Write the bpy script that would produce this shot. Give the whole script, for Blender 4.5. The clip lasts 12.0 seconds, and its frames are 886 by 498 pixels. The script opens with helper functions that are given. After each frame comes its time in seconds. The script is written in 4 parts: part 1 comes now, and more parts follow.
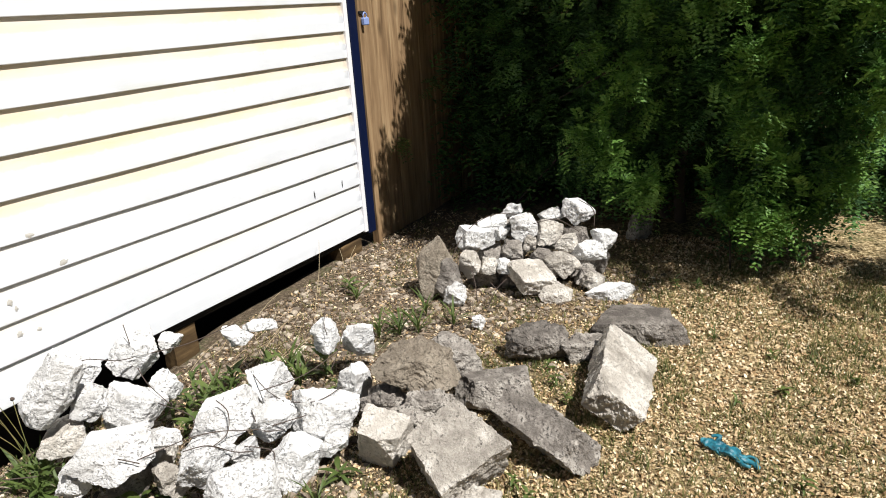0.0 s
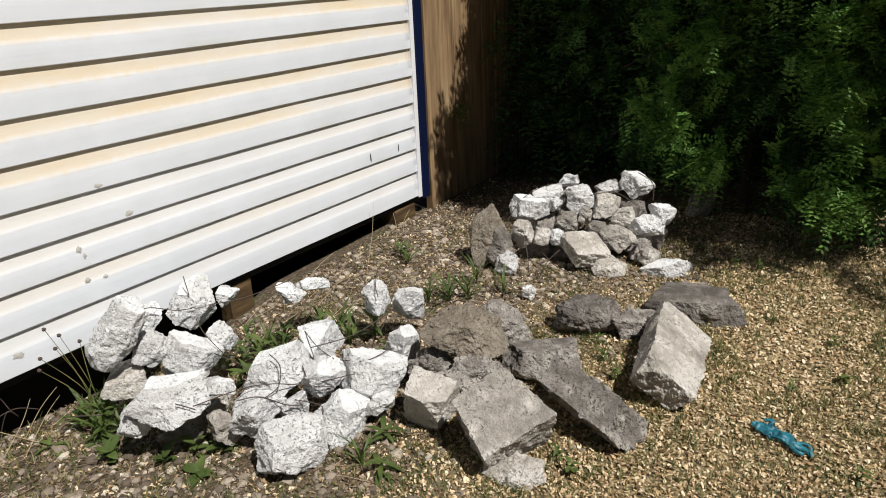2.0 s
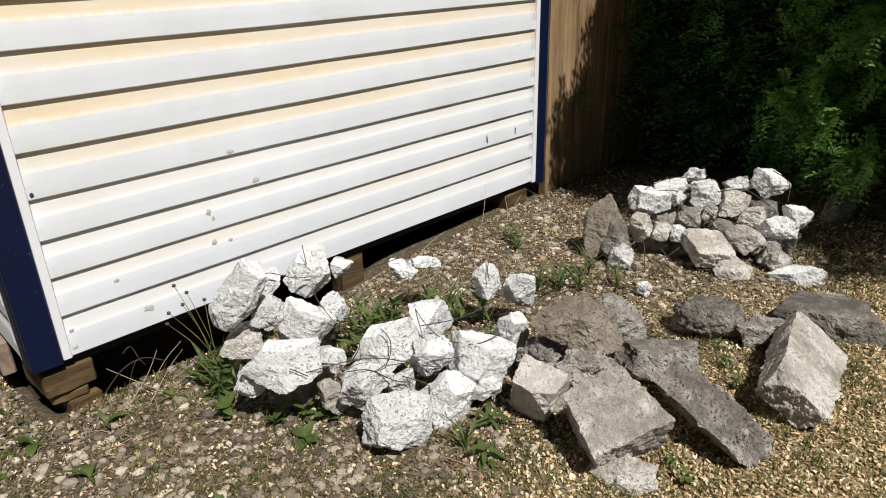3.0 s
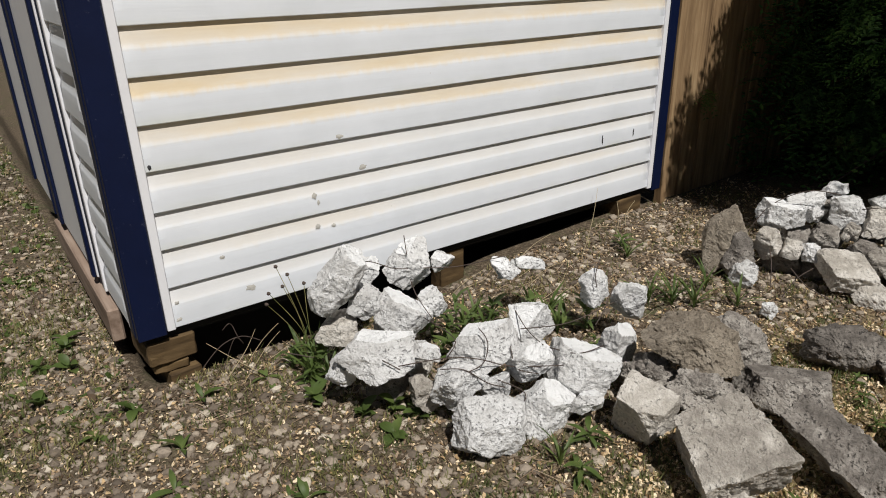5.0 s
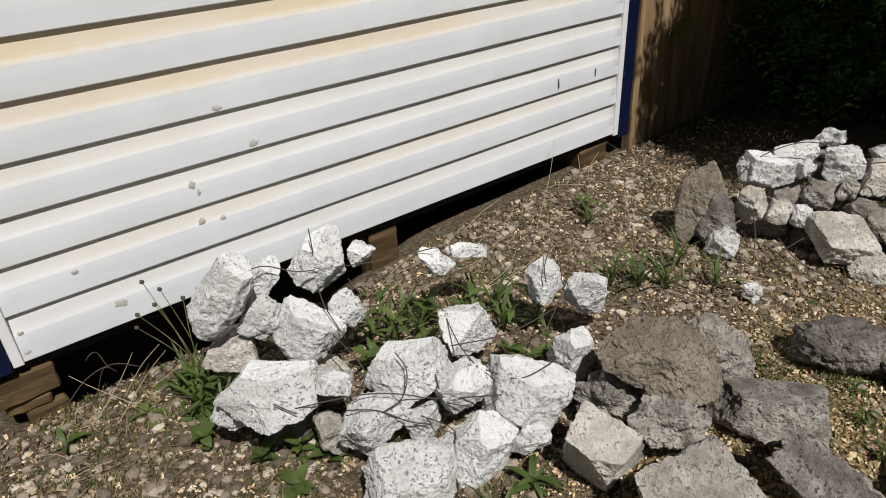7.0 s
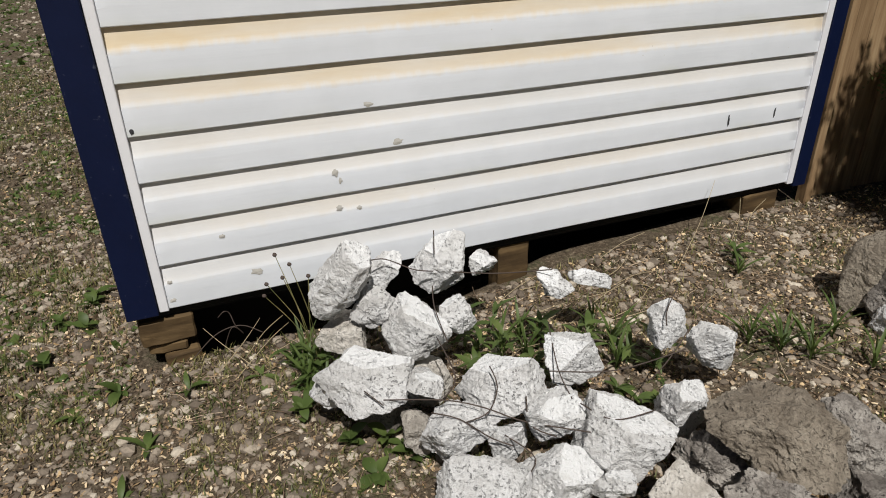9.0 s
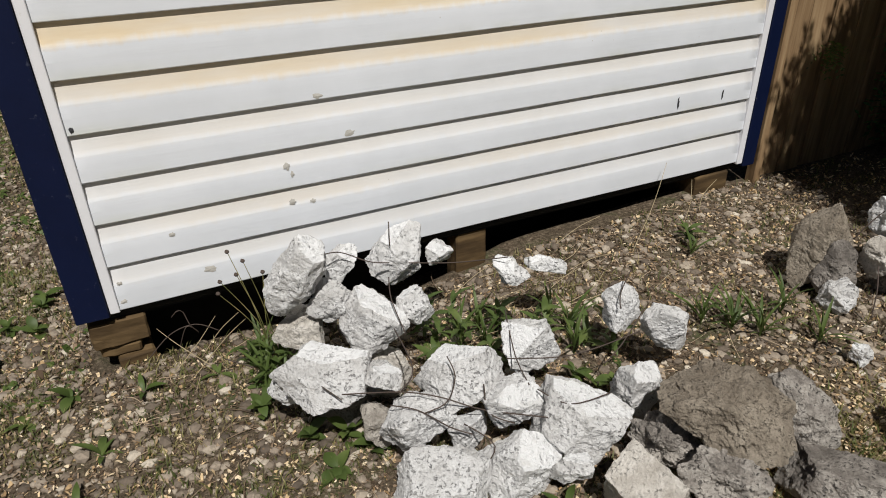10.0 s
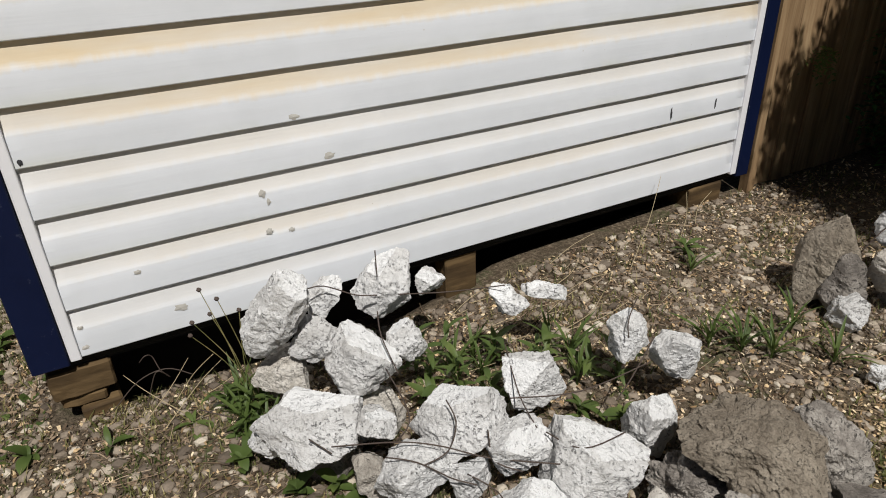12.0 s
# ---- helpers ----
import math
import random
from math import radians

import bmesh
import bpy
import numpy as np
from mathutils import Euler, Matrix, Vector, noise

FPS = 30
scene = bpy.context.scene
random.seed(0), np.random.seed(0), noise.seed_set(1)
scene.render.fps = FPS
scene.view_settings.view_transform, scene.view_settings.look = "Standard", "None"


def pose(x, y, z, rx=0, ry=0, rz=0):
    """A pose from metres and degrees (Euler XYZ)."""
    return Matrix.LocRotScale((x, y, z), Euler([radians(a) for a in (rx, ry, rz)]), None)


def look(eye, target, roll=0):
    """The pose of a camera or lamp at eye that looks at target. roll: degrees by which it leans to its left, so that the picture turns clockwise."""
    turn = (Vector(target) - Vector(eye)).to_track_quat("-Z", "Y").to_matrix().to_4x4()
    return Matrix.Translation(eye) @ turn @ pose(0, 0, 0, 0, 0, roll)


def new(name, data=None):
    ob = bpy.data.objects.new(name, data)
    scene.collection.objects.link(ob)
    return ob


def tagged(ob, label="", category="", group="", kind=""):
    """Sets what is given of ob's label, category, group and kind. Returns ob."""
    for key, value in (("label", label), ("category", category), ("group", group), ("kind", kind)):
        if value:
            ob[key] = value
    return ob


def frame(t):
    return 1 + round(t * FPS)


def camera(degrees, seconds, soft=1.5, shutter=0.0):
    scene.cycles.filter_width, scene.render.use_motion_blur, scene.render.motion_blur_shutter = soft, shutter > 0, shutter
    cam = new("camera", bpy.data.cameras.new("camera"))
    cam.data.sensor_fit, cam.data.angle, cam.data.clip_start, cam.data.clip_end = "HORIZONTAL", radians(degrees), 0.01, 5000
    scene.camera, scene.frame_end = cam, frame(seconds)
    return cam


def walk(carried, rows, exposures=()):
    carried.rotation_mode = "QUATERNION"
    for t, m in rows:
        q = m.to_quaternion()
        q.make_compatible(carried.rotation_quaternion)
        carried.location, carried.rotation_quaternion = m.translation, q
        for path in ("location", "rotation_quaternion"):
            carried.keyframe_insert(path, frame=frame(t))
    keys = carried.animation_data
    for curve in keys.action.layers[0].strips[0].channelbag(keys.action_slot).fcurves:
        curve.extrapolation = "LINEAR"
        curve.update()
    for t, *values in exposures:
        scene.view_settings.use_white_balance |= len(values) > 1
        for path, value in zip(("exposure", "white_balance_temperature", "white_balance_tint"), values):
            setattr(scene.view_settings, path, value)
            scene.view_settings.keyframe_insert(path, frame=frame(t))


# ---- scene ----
cam = camera(66.8, 12.0, soft=1.0)
PATH = [
    (0, (0.025, 0.003, 1.36), (-0.963, 1.603, 0.678), -3.4),
    (0.5, (0.009, 0.026, 1.352), (-1.059, 1.562, 0.644), -2.3),
    (1, (-0.004, 0.016, 1.36), (-1.115, 1.522, 0.654), -3.0),
    (1.5, (0.014, 0.009, 1.359), (-1.078, 1.524, 0.645), -2.3),
    (2, (0.016, 0.003, 1.35), (-1.084, 1.49, 0.589), -2.5),
    (2.5, (-0.004, -0.008, 1.34), (-1.129, 1.442, 0.545), -1.8),
    (3, (-0.067, -0.014, 1.333), (-1.369, 1.28, 0.539), -1.6),
    (3.3, (-0.066, -0.015, 1.325), (-1.438, 1.212, 0.543), -1.6),
    (3.5, (-0.081, -0.016, 1.329), (-1.478, 1.183, 0.548), -2.0),
    (3.7, (-0.059, -0.012, 1.324), (-1.491, 1.155, 0.558), -2.7),
    (5.3, (-0.21, 0.051, 1.271), (-1.717, 1.105, 0.484), -1.5),
    (5.5, (-0.27, 0.075, 1.284), (-1.773, 1.111, 0.467), -3.0),
    (6, (-0.42, 0.176, 1.312), (-1.842, 1.259, 0.414), -4.0),
    (6.5, (-0.455, 0.293, 1.29), (-1.827, 1.416, 0.365), -2.3),
    (6.7, (-0.438, 0.373, 1.287), (-1.805, 1.474, 0.327), -2.7),
    (8.5, (-0.368, 0.568, 1.257), (-1.981, 1.272, 0.307), -1.7),
    (9, (-0.355, 0.558, 1.265), (-2.001, 1.205, 0.331), -1.1),
    (9.5, (-0.359, 0.549, 1.277), (-1.97, 1.25, 0.322), -1.5),
    (10, (-0.352, 0.587, 1.274), (-1.939, 1.319, 0.301), -1.4),
    (10.5, (-0.353, 0.6, 1.273), (-1.924, 1.35, 0.289), -1.4),
    (11, (-0.355, 0.587, 1.269), (-1.915, 1.367, 0.292), -0.6),
    (11.5, (-0.37, 0.577, 1.274), (-1.937, 1.37, 0.317), -0.1),
    (12, (-0.498, 0.612, 1.254), (-2.063, 1.415, 0.304), -2.0),
]
EXPOSURES = [(0, 0.52), (0.5, 0.28), (1.0, 0.14), (1.5, 0.07), (2.0, 0.03), (3.0, 0.09), (3.5, -0.04), (5.5, -0.2), (9.5, -0.25), (12.0, -0.25)]
walk(cam, [(t, look(eye, target, roll)) for t, eye, target, roll in PATH], EXPOSURES)

# ---- light ----
SUN_EL, SUN_AZ = radians(56), radians(-16)   # azimuth counted from +x towards +y
world = bpy.data.worlds.new("sky")
scene.world = world
world.use_nodes = True
wn = world.node_tree.nodes
sky = wn.new("ShaderNodeTexSky")
sky.sky_type = "NISHITA"
sky.sun_disc = False
sky.sun_elevation = SUN_EL
sky.sun_rotation = radians(90) - SUN_AZ
world.node_tree.links.new(sky.outputs[0], wn["Background"].inputs[0])
wn["Background"].inputs[1].default_value = 0.02
sun = new("sun", bpy.data.lights.new("sun", "SUN"))
sun.data.energy = 5.0
sun.data.angle = radians(0.5)
sun.data.color = (1.0, 0.972, 0.925)
to_sun = Vector((math.cos(SUN_EL) * math.cos(SUN_AZ), math.cos(SUN_EL) * math.sin(SUN_AZ), math.sin(SUN_EL)))
sun.matrix_world = look(to_sun * 10, (0, 0, 0))


# ---- materials ----
class Mat:
    """A short way to write node materials."""

    def __init__(self, name, rough=0.8, spec=0.3):
        self.m = bpy.data.materials.new(name)
        self.m.use_nodes = True
        self.nt = self.m.node_tree
        self.b = self.nt.nodes["Principled BSDF"]
        self.b.inputs["Roughness"].default_value = rough
        self.b.inputs["Specular IOR Level"].default_value = spec
        self.obj = None

    def node(self, kind, **sets):
        n = self.nt.nodes.new(kind)
        for k, v in sets.items():
            n.inputs[k].default_value = v
        return n

    def link(self, a, b):
        self.nt.links.new(a, b)

    def coords(self, scale=(1, 1, 1), where="Object"):
        tc = self.nt.nodes.new("ShaderNodeTexCoord")
        mp = self.node("ShaderNodeMapping", Scale=scale)
        self.link(tc.outputs[where], mp.inputs[0])
        return mp.outputs[0]

    def place(self, scale=(1, 1, 1)):
        g = self.nt.nodes.new("ShaderNodeNewGeometry")
        mp = self.node("ShaderNodeMapping", Scale=scale)
        self.link(g.outputs["Position"], mp.inputs[0])
        return mp.outputs[0]

    def noise(self, vec, scale, detail=4.0, rough=0.55):
        n = self.node("ShaderNodeTexNoise", Scale=scale, Detail=detail, Roughness=rough)
        self.link(vec, n.inputs["Vector"])
        return n.outputs["Fac"]

    def voronoi(self, vec, scale, feature="F1"):
        n = self.node("ShaderNodeTexVoronoi", Scale=scale)
        n.feature = feature
        self.link(vec, n.inputs["Vector"])
        return n

    def ramp(self, fac, stops):
        r = self.nt.nodes.new("ShaderNodeValToRGB")
        e = r.color_ramp.elements
        while len(e) < len(stops):
            e.new(0.5)
        for i, (p, c) in enumerate(stops):
            e[i].position = p
            e[i].color = (*c, 1) if len(c) == 3 else c
        self.link(fac, r.inputs[0])
        return r.outputs[0]

    def step(self, fac, lo, hi, a=0.0, b=1.0):
        n = self.node("ShaderNodeMapRange", **{"From Min": lo, "From Max": hi, "To Min": a, "To Max": b})
        self.link(fac, n.inputs[0])
        return n.outputs[0]

    def mix(self, fac, a, b, blend="MIX"):
        n = self.nt.nodes.new("ShaderNodeMix")
        n.data_type = "RGBA"
        n.blend_type = blend
        for src, i in ((fac, 0), (a, 6), (b, 7)):
            if isinstance(src, (int, float)):
                n.inputs[i].default_value = src
            elif isinstance(src, tuple):
                n.inputs[i].default_value = (*src, 1)
            else:
                self.link(src, n.inputs[i])
        return n.outputs[2]

    def math(self, op, a, b):
        n = self.nt.nodes.new("ShaderNodeMath")
        n.operation = op
        for i, src in enumerate((a, b)):
            if isinstance(src, (int, float)):
                n.inputs[i].default_value = src
            else:
                self.link(src, n.inputs[i])
        return n.outputs[0]

    def attr(self, name):
        n = self.nt.nodes.new("ShaderNodeAttribute")
        n.attribute_name = name
        return n.outputs["Fac"]

    def random(self):
        return self.nt.nodes.new("ShaderNodeObjectInfo").outputs["Random"]

    def island(self):
        return self.nt.nodes.new("ShaderNodeNewGeometry").outputs["Random Per Island"]

    def color(self, c):
        if isinstance(c, tuple):
            self.b.inputs["Base Color"].default_value = (*c, 1)
        else:
            self.link(c, self.b.inputs["Base Color"])
        return self

    def bump(self, h, dist, strength=1.0):
        n = self.node("ShaderNodeBump", Strength=strength, Distance=dist)
        self.link(h, n.inputs["Height"])
        prev = self.b.inputs["Normal"].links
        if prev:
            self.link(prev[0].from_socket, n.inputs["Normal"])
        self.link(n.outputs[0], self.b.inputs["Normal"])
        return self


def concrete(name, stops, pits, pit_colour=(0.10, 0.095, 0.09), painted=None):
    m = Mat(name, 0.92, 0.2)
    v = m.coords()
    tone = m.math("ADD", m.math("ADD", m.math("MULTIPLY", m.noise(v, 4, 3), 0.45), m.math("MULTIPLY", m.noise(v, 17, 6, 0.65), 0.55)), m.math("MULTIPLY", m.math("SUBTRACT", m.random(), 0.5), 0.16))
    c = m.ramp(tone, stops)
    grain = m.noise(v, 170, 3, 0.7)
    c = m.mix(m.step(grain, 0.38, 0.62, 0.0, 0.35), c, (1, 1, 1), "SOFT_LIGHT")
    warp = m.nt.nodes.new("ShaderNodeMix")
    warp.data_type = "VECTOR"
    warp.inputs[0].default_value = 0.03
    nz = m.node("ShaderNodeTexNoise", Scale=70.0, Detail=3.0)
    m.link(v, nz.inputs["Vector"])
    m.link(v, warp.inputs[4])
    m.link(nz.outputs["Color"], warp.inputs[5])
    vo = m.voronoi(warp.outputs[1], 95)
    where = m.noise(v, 16, 2)
    hole = m.math("MULTIPLY", m.step(vo.outputs["Distance"], 0.34, 0.20), m.step(where, 0.40, 0.52))
    c = m.mix(m.math("MULTIPLY", hole, pits), c, pit_colour)
    fl = m.voronoi(v, 150)
    fleck = m.math("MULTIPLY", m.step(fl.outputs["Distance"], 0.34, 0.22), m.step(m.noise(v, 30, 3), 0.47, 0.6))
    c = m.mix(m.math("MULTIPLY", fleck, 0.3), c, stops[-1][1])
    # kept paint, set whiter than the breaks so that tops look sunlit
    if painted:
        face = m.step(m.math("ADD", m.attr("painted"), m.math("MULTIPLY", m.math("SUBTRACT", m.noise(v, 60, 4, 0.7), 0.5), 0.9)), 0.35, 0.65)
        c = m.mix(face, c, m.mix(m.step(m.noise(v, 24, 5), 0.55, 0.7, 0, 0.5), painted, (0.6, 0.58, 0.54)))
    m.color(c)
    m.bump(grain, 0.005, 1.0)
    m.bump(m.math("SUBTRACT", m.noise(v, 75, 5, 0.7), m.math("MULTIPLY", hole, 0.7)), 0.009, 1.0)
    return m.m


M_WHITE = concrete("whitewashed_concrete", [(0.32, (0.50, 0.485, 0.47)), (0.48, (0.66, 0.65, 0.64)), (0.64, (0.77, 0.765, 0.76))], 0.48, painted=(0.9, 0.9, 0.9))
M_PALE = concrete("pale_concrete", [(0.34, (0.25, 0.225, 0.195)), (0.48, (0.455, 0.415, 0.365)), (0.58, (0.67, 0.625, 0.565))], 0.22)
M_GREY = concrete("weathered_concrete", [(0.34, (0.10, 0.088, 0.078)), (0.48, (0.215, 0.192, 0.17)), (0.6, (0.42, 0.385, 0.345))], 0.6, (0.03, 0.03, 0.03))
M_BROWN = concrete("earthy_concrete", [(0.3, (0.13, 0.105, 0.08)), (0.5, (0.245, 0.207, 0.162)), (0.7, (0.37, 0.32, 0.255))], 0.3, (0.06, 0.05, 0.04))


def vinyl():
    m = Mat("white_vinyl_siding", 0.42, 0.4)
    v = m.place((1, 1, 1))
    rise, stain = m.attr("rise"), m.attr("stain")
    wob = m.math("MULTIPLY", m.math("SUBTRACT", m.noise(m.place((1, 30, 12)), 1.0, 5, 0.65), 0.5), 0.22)
    edge = m.step(m.math("ADD", rise, wob), 0.50, 0.66)
    patch = m.step(m.noise(m.place((1, 1.6, 7)), 1.0, 3), 0.30, 0.62, 0.45, 1.0)
    base = m.mix(m.step(m.noise(v, 5, 5), 0.35, 0.7), (0.75, 0.775, 0.82), (0.69, 0.715, 0.755))
    tan = m.mix(m.noise(m.place((1, 14, 60)), 1.0, 4), (0.70, 0.56, 0.37), (0.76, 0.66, 0.50))
    c = m.mix(m.math("MULTIPLY", m.math("MULTIPLY", edge, patch), stain), base, tan)
    low = m.step(rise, 0.22, 0.0, 0.0, 1.0)
    algae = m.math("MULTIPLY", low, m.step(m.noise(m.place((1, 3, 5)), 1.0, 4), 0.5, 0.68, 0.0, 0.35))
    c = m.mix(algae, c, (0.55, 0.56, 0.42))
    specks = m.step(m.voronoi(m.place((1, 1, 1)), 26).outputs["Distance"], 0.07, 0.03, 0.0, 0.5)
    c = m.mix(m.math("MULTIPLY", specks, m.step(m.noise(v, 4, 2), 0.56, 0.64)), c, (0.45, 0.40, 0.33))
    m.color(c)
    m.bump(m.noise(m.place((1, 6, 160)), 1.0, 3), 0.0006, 0.5)
    return m.m


def paint(name, colour, worn, rough=0.5, spec=0.35, patch=0.6):
    m = Mat(name, rough, spec)
    v = m.place()
    c = m.mix(m.step(m.noise(v, 11, 6, 0.65), 0.4, 0.75, 0, patch), colour, tuple(0.7 * k for k in colour))
    c = m.mix(m.step(m.noise(v, 55, 4, 0.6), 0.66, 0.74, 0, 0.6), c, worn)
    m.color(c)
    m.bump(m.noise(v, 90, 3), 0.0008, 0.5)
    return m.m


def timber(name, dark, mid, light, axis=(1, 1, 0.07)):
    m = Mat(name, 0.85, 0.2)
    v = m.place(tuple(26 * k for k in axis))
    off = m.node("ShaderNodeVectorMath")
    off.operation = "ADD"
    comb = m.nt.nodes.new("ShaderNodeCombineXYZ")
    for i in range(3):
        m.link(m.math("MULTIPLY", m.random(), 37.0 + 11 * i), comb.inputs[i])
    m.link(v, off.inputs[0])
    m.link(comb.outputs[0], off.inputs[1])
    g = m.noise(off.outputs[0], 1.0, 7, 0.62)
    c = m.ramp(g, [(0.3, dark), (0.5, mid), (0.68, light)])
    knots = m.voronoi(m.place(tuple(6 * k if k == 1 else 2.4 for k in axis)), 1.0)
    c = m.mix(m.step(knots.outputs["Distance"], 0.16, 0.06, 0, 0.75), c, tuple(0.4 * k for k in dark))
    c = m.mix(m.math("MULTIPLY", m.random(), 0.35), c, dark)
    m.color(c)
    m.bump(g, 0.003, 0.8)
    return m.m


M_VINYL = vinyl()
M_JWHITE = paint("white_trim_vinyl", (0.80, 0.80, 0.83), (0.68, 0.67, 0.63), 0.4, 0.35, 0.15)
M_NAVY = paint("navy_paint", (0.004, 0.0085, 0.036), (0.08, 0.09, 0.13), 0.5, 0.2)
M_FENCE = timber("fence_wood", (0.115, 0.070, 0.036), (0.30, 0.195, 0.105), (0.46, 0.33, 0.19))
M_BLOCK = timber("old_timber", (0.035, 0.022, 0.012), (0.10, 0.064, 0.03), (0.19, 0.125, 0.06), (1, 0.12, 1))
M_SILL = timber("sill_wood", (0.16, 0.11, 0.08), (0.30, 0.22, 0.17), (0.40, 0.31, 0.25), (0.1, 1, 1))
M_DARK = paint("near_black", (0.015, 0.014, 0.013), (0.05, 0.04, 0.03), 0.9)
M_MUD = paint("dried_mud", (0.52, 0.50, 0.46), (0.66, 0.64, 0.60), 0.95)
M_STREAK = paint("rust_streak", (0.045, 0.045, 0.05), (0.15, 0.14, 0.13), 0.9)
M_RUST = paint("rusty_wire", (0.075, 0.055, 0.045), (0.2, 0.16, 0.13), 0.8)
M_STRAW = paint("dry_stem", (0.42, 0.34, 0.21), (0.3, 0.22, 0.12), 0.9)
M_LOCK = paint("pale_blue_metal", (0.25, 0.33, 0.62), (0.5, 0.52, 0.6), 0.35)
M_BARK = paint("bark", (0.07, 0.055, 0.042), (0.12, 0.1, 0.08), 0.95)


def ground_material():
    m = Mat("ground", 0.95, 0.15)
    p = m.place()
    sep = m.nt.nodes.new("ShaderNodeSeparateXYZ")
    m.link(p, sep.inputs[0])
    big = m.noise(p, 2.2, 5, 0.6)
    soil = m.ramp(m.noise(p, 70, 6, 0.75), [(0.34, (0.045, 0.033, 0.022)), (0.5, (0.115, 0.085, 0.058)), (0.66, (0.29, 0.23, 0.165))])
    straw = m.ramp(m.noise(p, 60, 6, 0.7), [(0.38, (0.06, 0.046, 0.018)), (0.5, (0.30, 0.22, 0.11)), (0.6, (0.66, 0.52, 0.31))])
    zone = m.step(m.math("ADD", sep.outputs["X"], m.math("MULTIPLY", big, 0.9)), -0.85, -0.05)
    c = m.mix(zone, soil, straw)
    green = m.math("MULTIPLY", m.step(m.noise(p, 5.5, 5, 0.65), 0.52, 0.66), m.step(m.noise(p, 90, 3), 0.42, 0.58, 0.1, 0.75))
    c = m.mix(green, c, (0.075, 0.105, 0.035))
    c = m.mix(m.step(m.noise(p, 14, 6, 0.75), 0.42, 0.66, 0, 0.55), c, (0.09, 0.075, 0.05))
    m.color(c)
    m.bump(m.noise(p, 120, 5, 0.7), 0.006, 1.0)
    m.bump(m.noise(p, 30, 4, 0.6), 0.012, 0.8)
    return m.m


def bits(name, stops, rough=0.9):
    m = Mat(name, rough, 0.2)
    c = m.ramp(m.island(), stops)
    c = m.mix(m.step(m.noise(m.place(), 140, 3), 0.4, 0.7, 0, 0.3), c, (0.05, 0.045, 0.035))
    return m.color(c).m


M_GROUND = ground_material()
M_PEBBLE = bits("pebbles", [(0.0, (0.10, 0.078, 0.06)), (0.35, (0.215, 0.172, 0.132)), (0.65, (0.31, 0.255, 0.20)), (0.9, (0.42, 0.355, 0.28)), (1.0, (0.62, 0.55, 0.45))])
M_CHIP = bits("straw_chips", [(0.0, (0.17, 0.105, 0.05)), (0.3, (0.46, 0.31, 0.165)), (0.65, (0.71, 0.535, 0.32)), (1.0, (0.89, 0.745, 0.53))])
M_LITTER = bits("leaf_litter", [(0.0, (0.06, 0.040, 0.025)), (0.4, (0.155, 0.105, 0.068)), (0.75, (0.30, 0.215, 0.142)), (1.0, (0.47, 0.36, 0.25))])


def leaf_material(name, stops, trans=0.35):
    m = Mat(name, 0.5, 0.35)
    tone = m.math("ADD", m.math("MULTIPLY", m.island(), 0.35), m.math("MULTIPLY", m.step(m.noise(m.place(), 9.0, 3), 0.3, 0.7), 0.65))
    c = m.ramp(tone, stops)
    m.color(c)
    t = m.nt.nodes.new("ShaderNodeBsdfTranslucent")
    m.link(c, t.inputs[0])
    mx = m.nt.nodes.new("ShaderNodeMixShader")
    mx.inputs[0].default_value = trans
    m.link(m.b.outputs[0], mx.inputs[1])
    m.link(t.outputs[0], mx.inputs[2])
    m.link(mx.outputs[0], m.nt.nodes["Material Output"].inputs[0])
    return m.m


M_LEAF = leaf_material("shrub_leaves", [(0.0, (0.022, 0.055, 0.022)), (0.45, (0.065, 0.15, 0.045)), (0.8, (0.13, 0.27, 0.06)), (1.0, (0.22, 0.38, 0.085))], 0.35)
# brighter copy of the shrub leaves: sunlight put into the colour of the tufts
M_LIT_SPRAY = leaf_material("sunlit_leaves", [(0.0, (0.07, 0.15, 0.035)), (0.5, (0.15, 0.30, 0.06)), (1.0, (0.27, 0.43, 0.10))], 0.45)
M_WEED = leaf_material("weed_leaves", [(0.0, (0.05, 0.08, 0.022)), (0.5, (0.095, 0.14, 0.036)), (1.0, (0.18, 0.225, 0.065))])
M_GRASS = leaf_material("grass_blades", [(0.0, (0.055, 0.075, 0.022)), (0.4, (0.115, 0.135, 0.04)), (0.65, (0.24, 0.22, 0.085)), (1.0, (0.52, 0.44, 0.23))])


def glove_material():
    m = Mat("teal_rubber", 0.45, 0.5)
    v = m.coords()
    c = m.ramp(m.noise(v, 30, 5), [(0.35, (0.008, 0.07, 0.105)), (0.6, (0.02, 0.17, 0.23)), (0.75, (0.09, 0.30, 0.36))])
    m.color(c)
    m.bump(m.noise(v, 60, 4), 0.004, 0.8)
    return m.m


M_GLOVE = glove_material()


# ---- helpers of this scene ----
def mesh_of(name, bm, material, smooth=False):
    me = bpy.data.meshes.new(name)
    bm.to_mesh(me)
    bm.free()
    me.materials.append(material)
    if smooth:
        me.shade_smooth()
    return me


def arrays_mesh(name, verts, faces, material, smooth=False):
    me = bpy.data.meshes.new(name)
    me.from_pydata([tuple(v) for v in verts], [], [tuple(f) for f in faces])
    me.materials.append(material)
    if smooth:
        me.shade_smooth()
    return me


def part(name, data, material, parent, label=""):
    me = data if isinstance(data, bpy.types.Mesh) else mesh_of(name, data, material)
    ob = new(name, me)
    ob.parent = parent
    return tagged(ob, label)


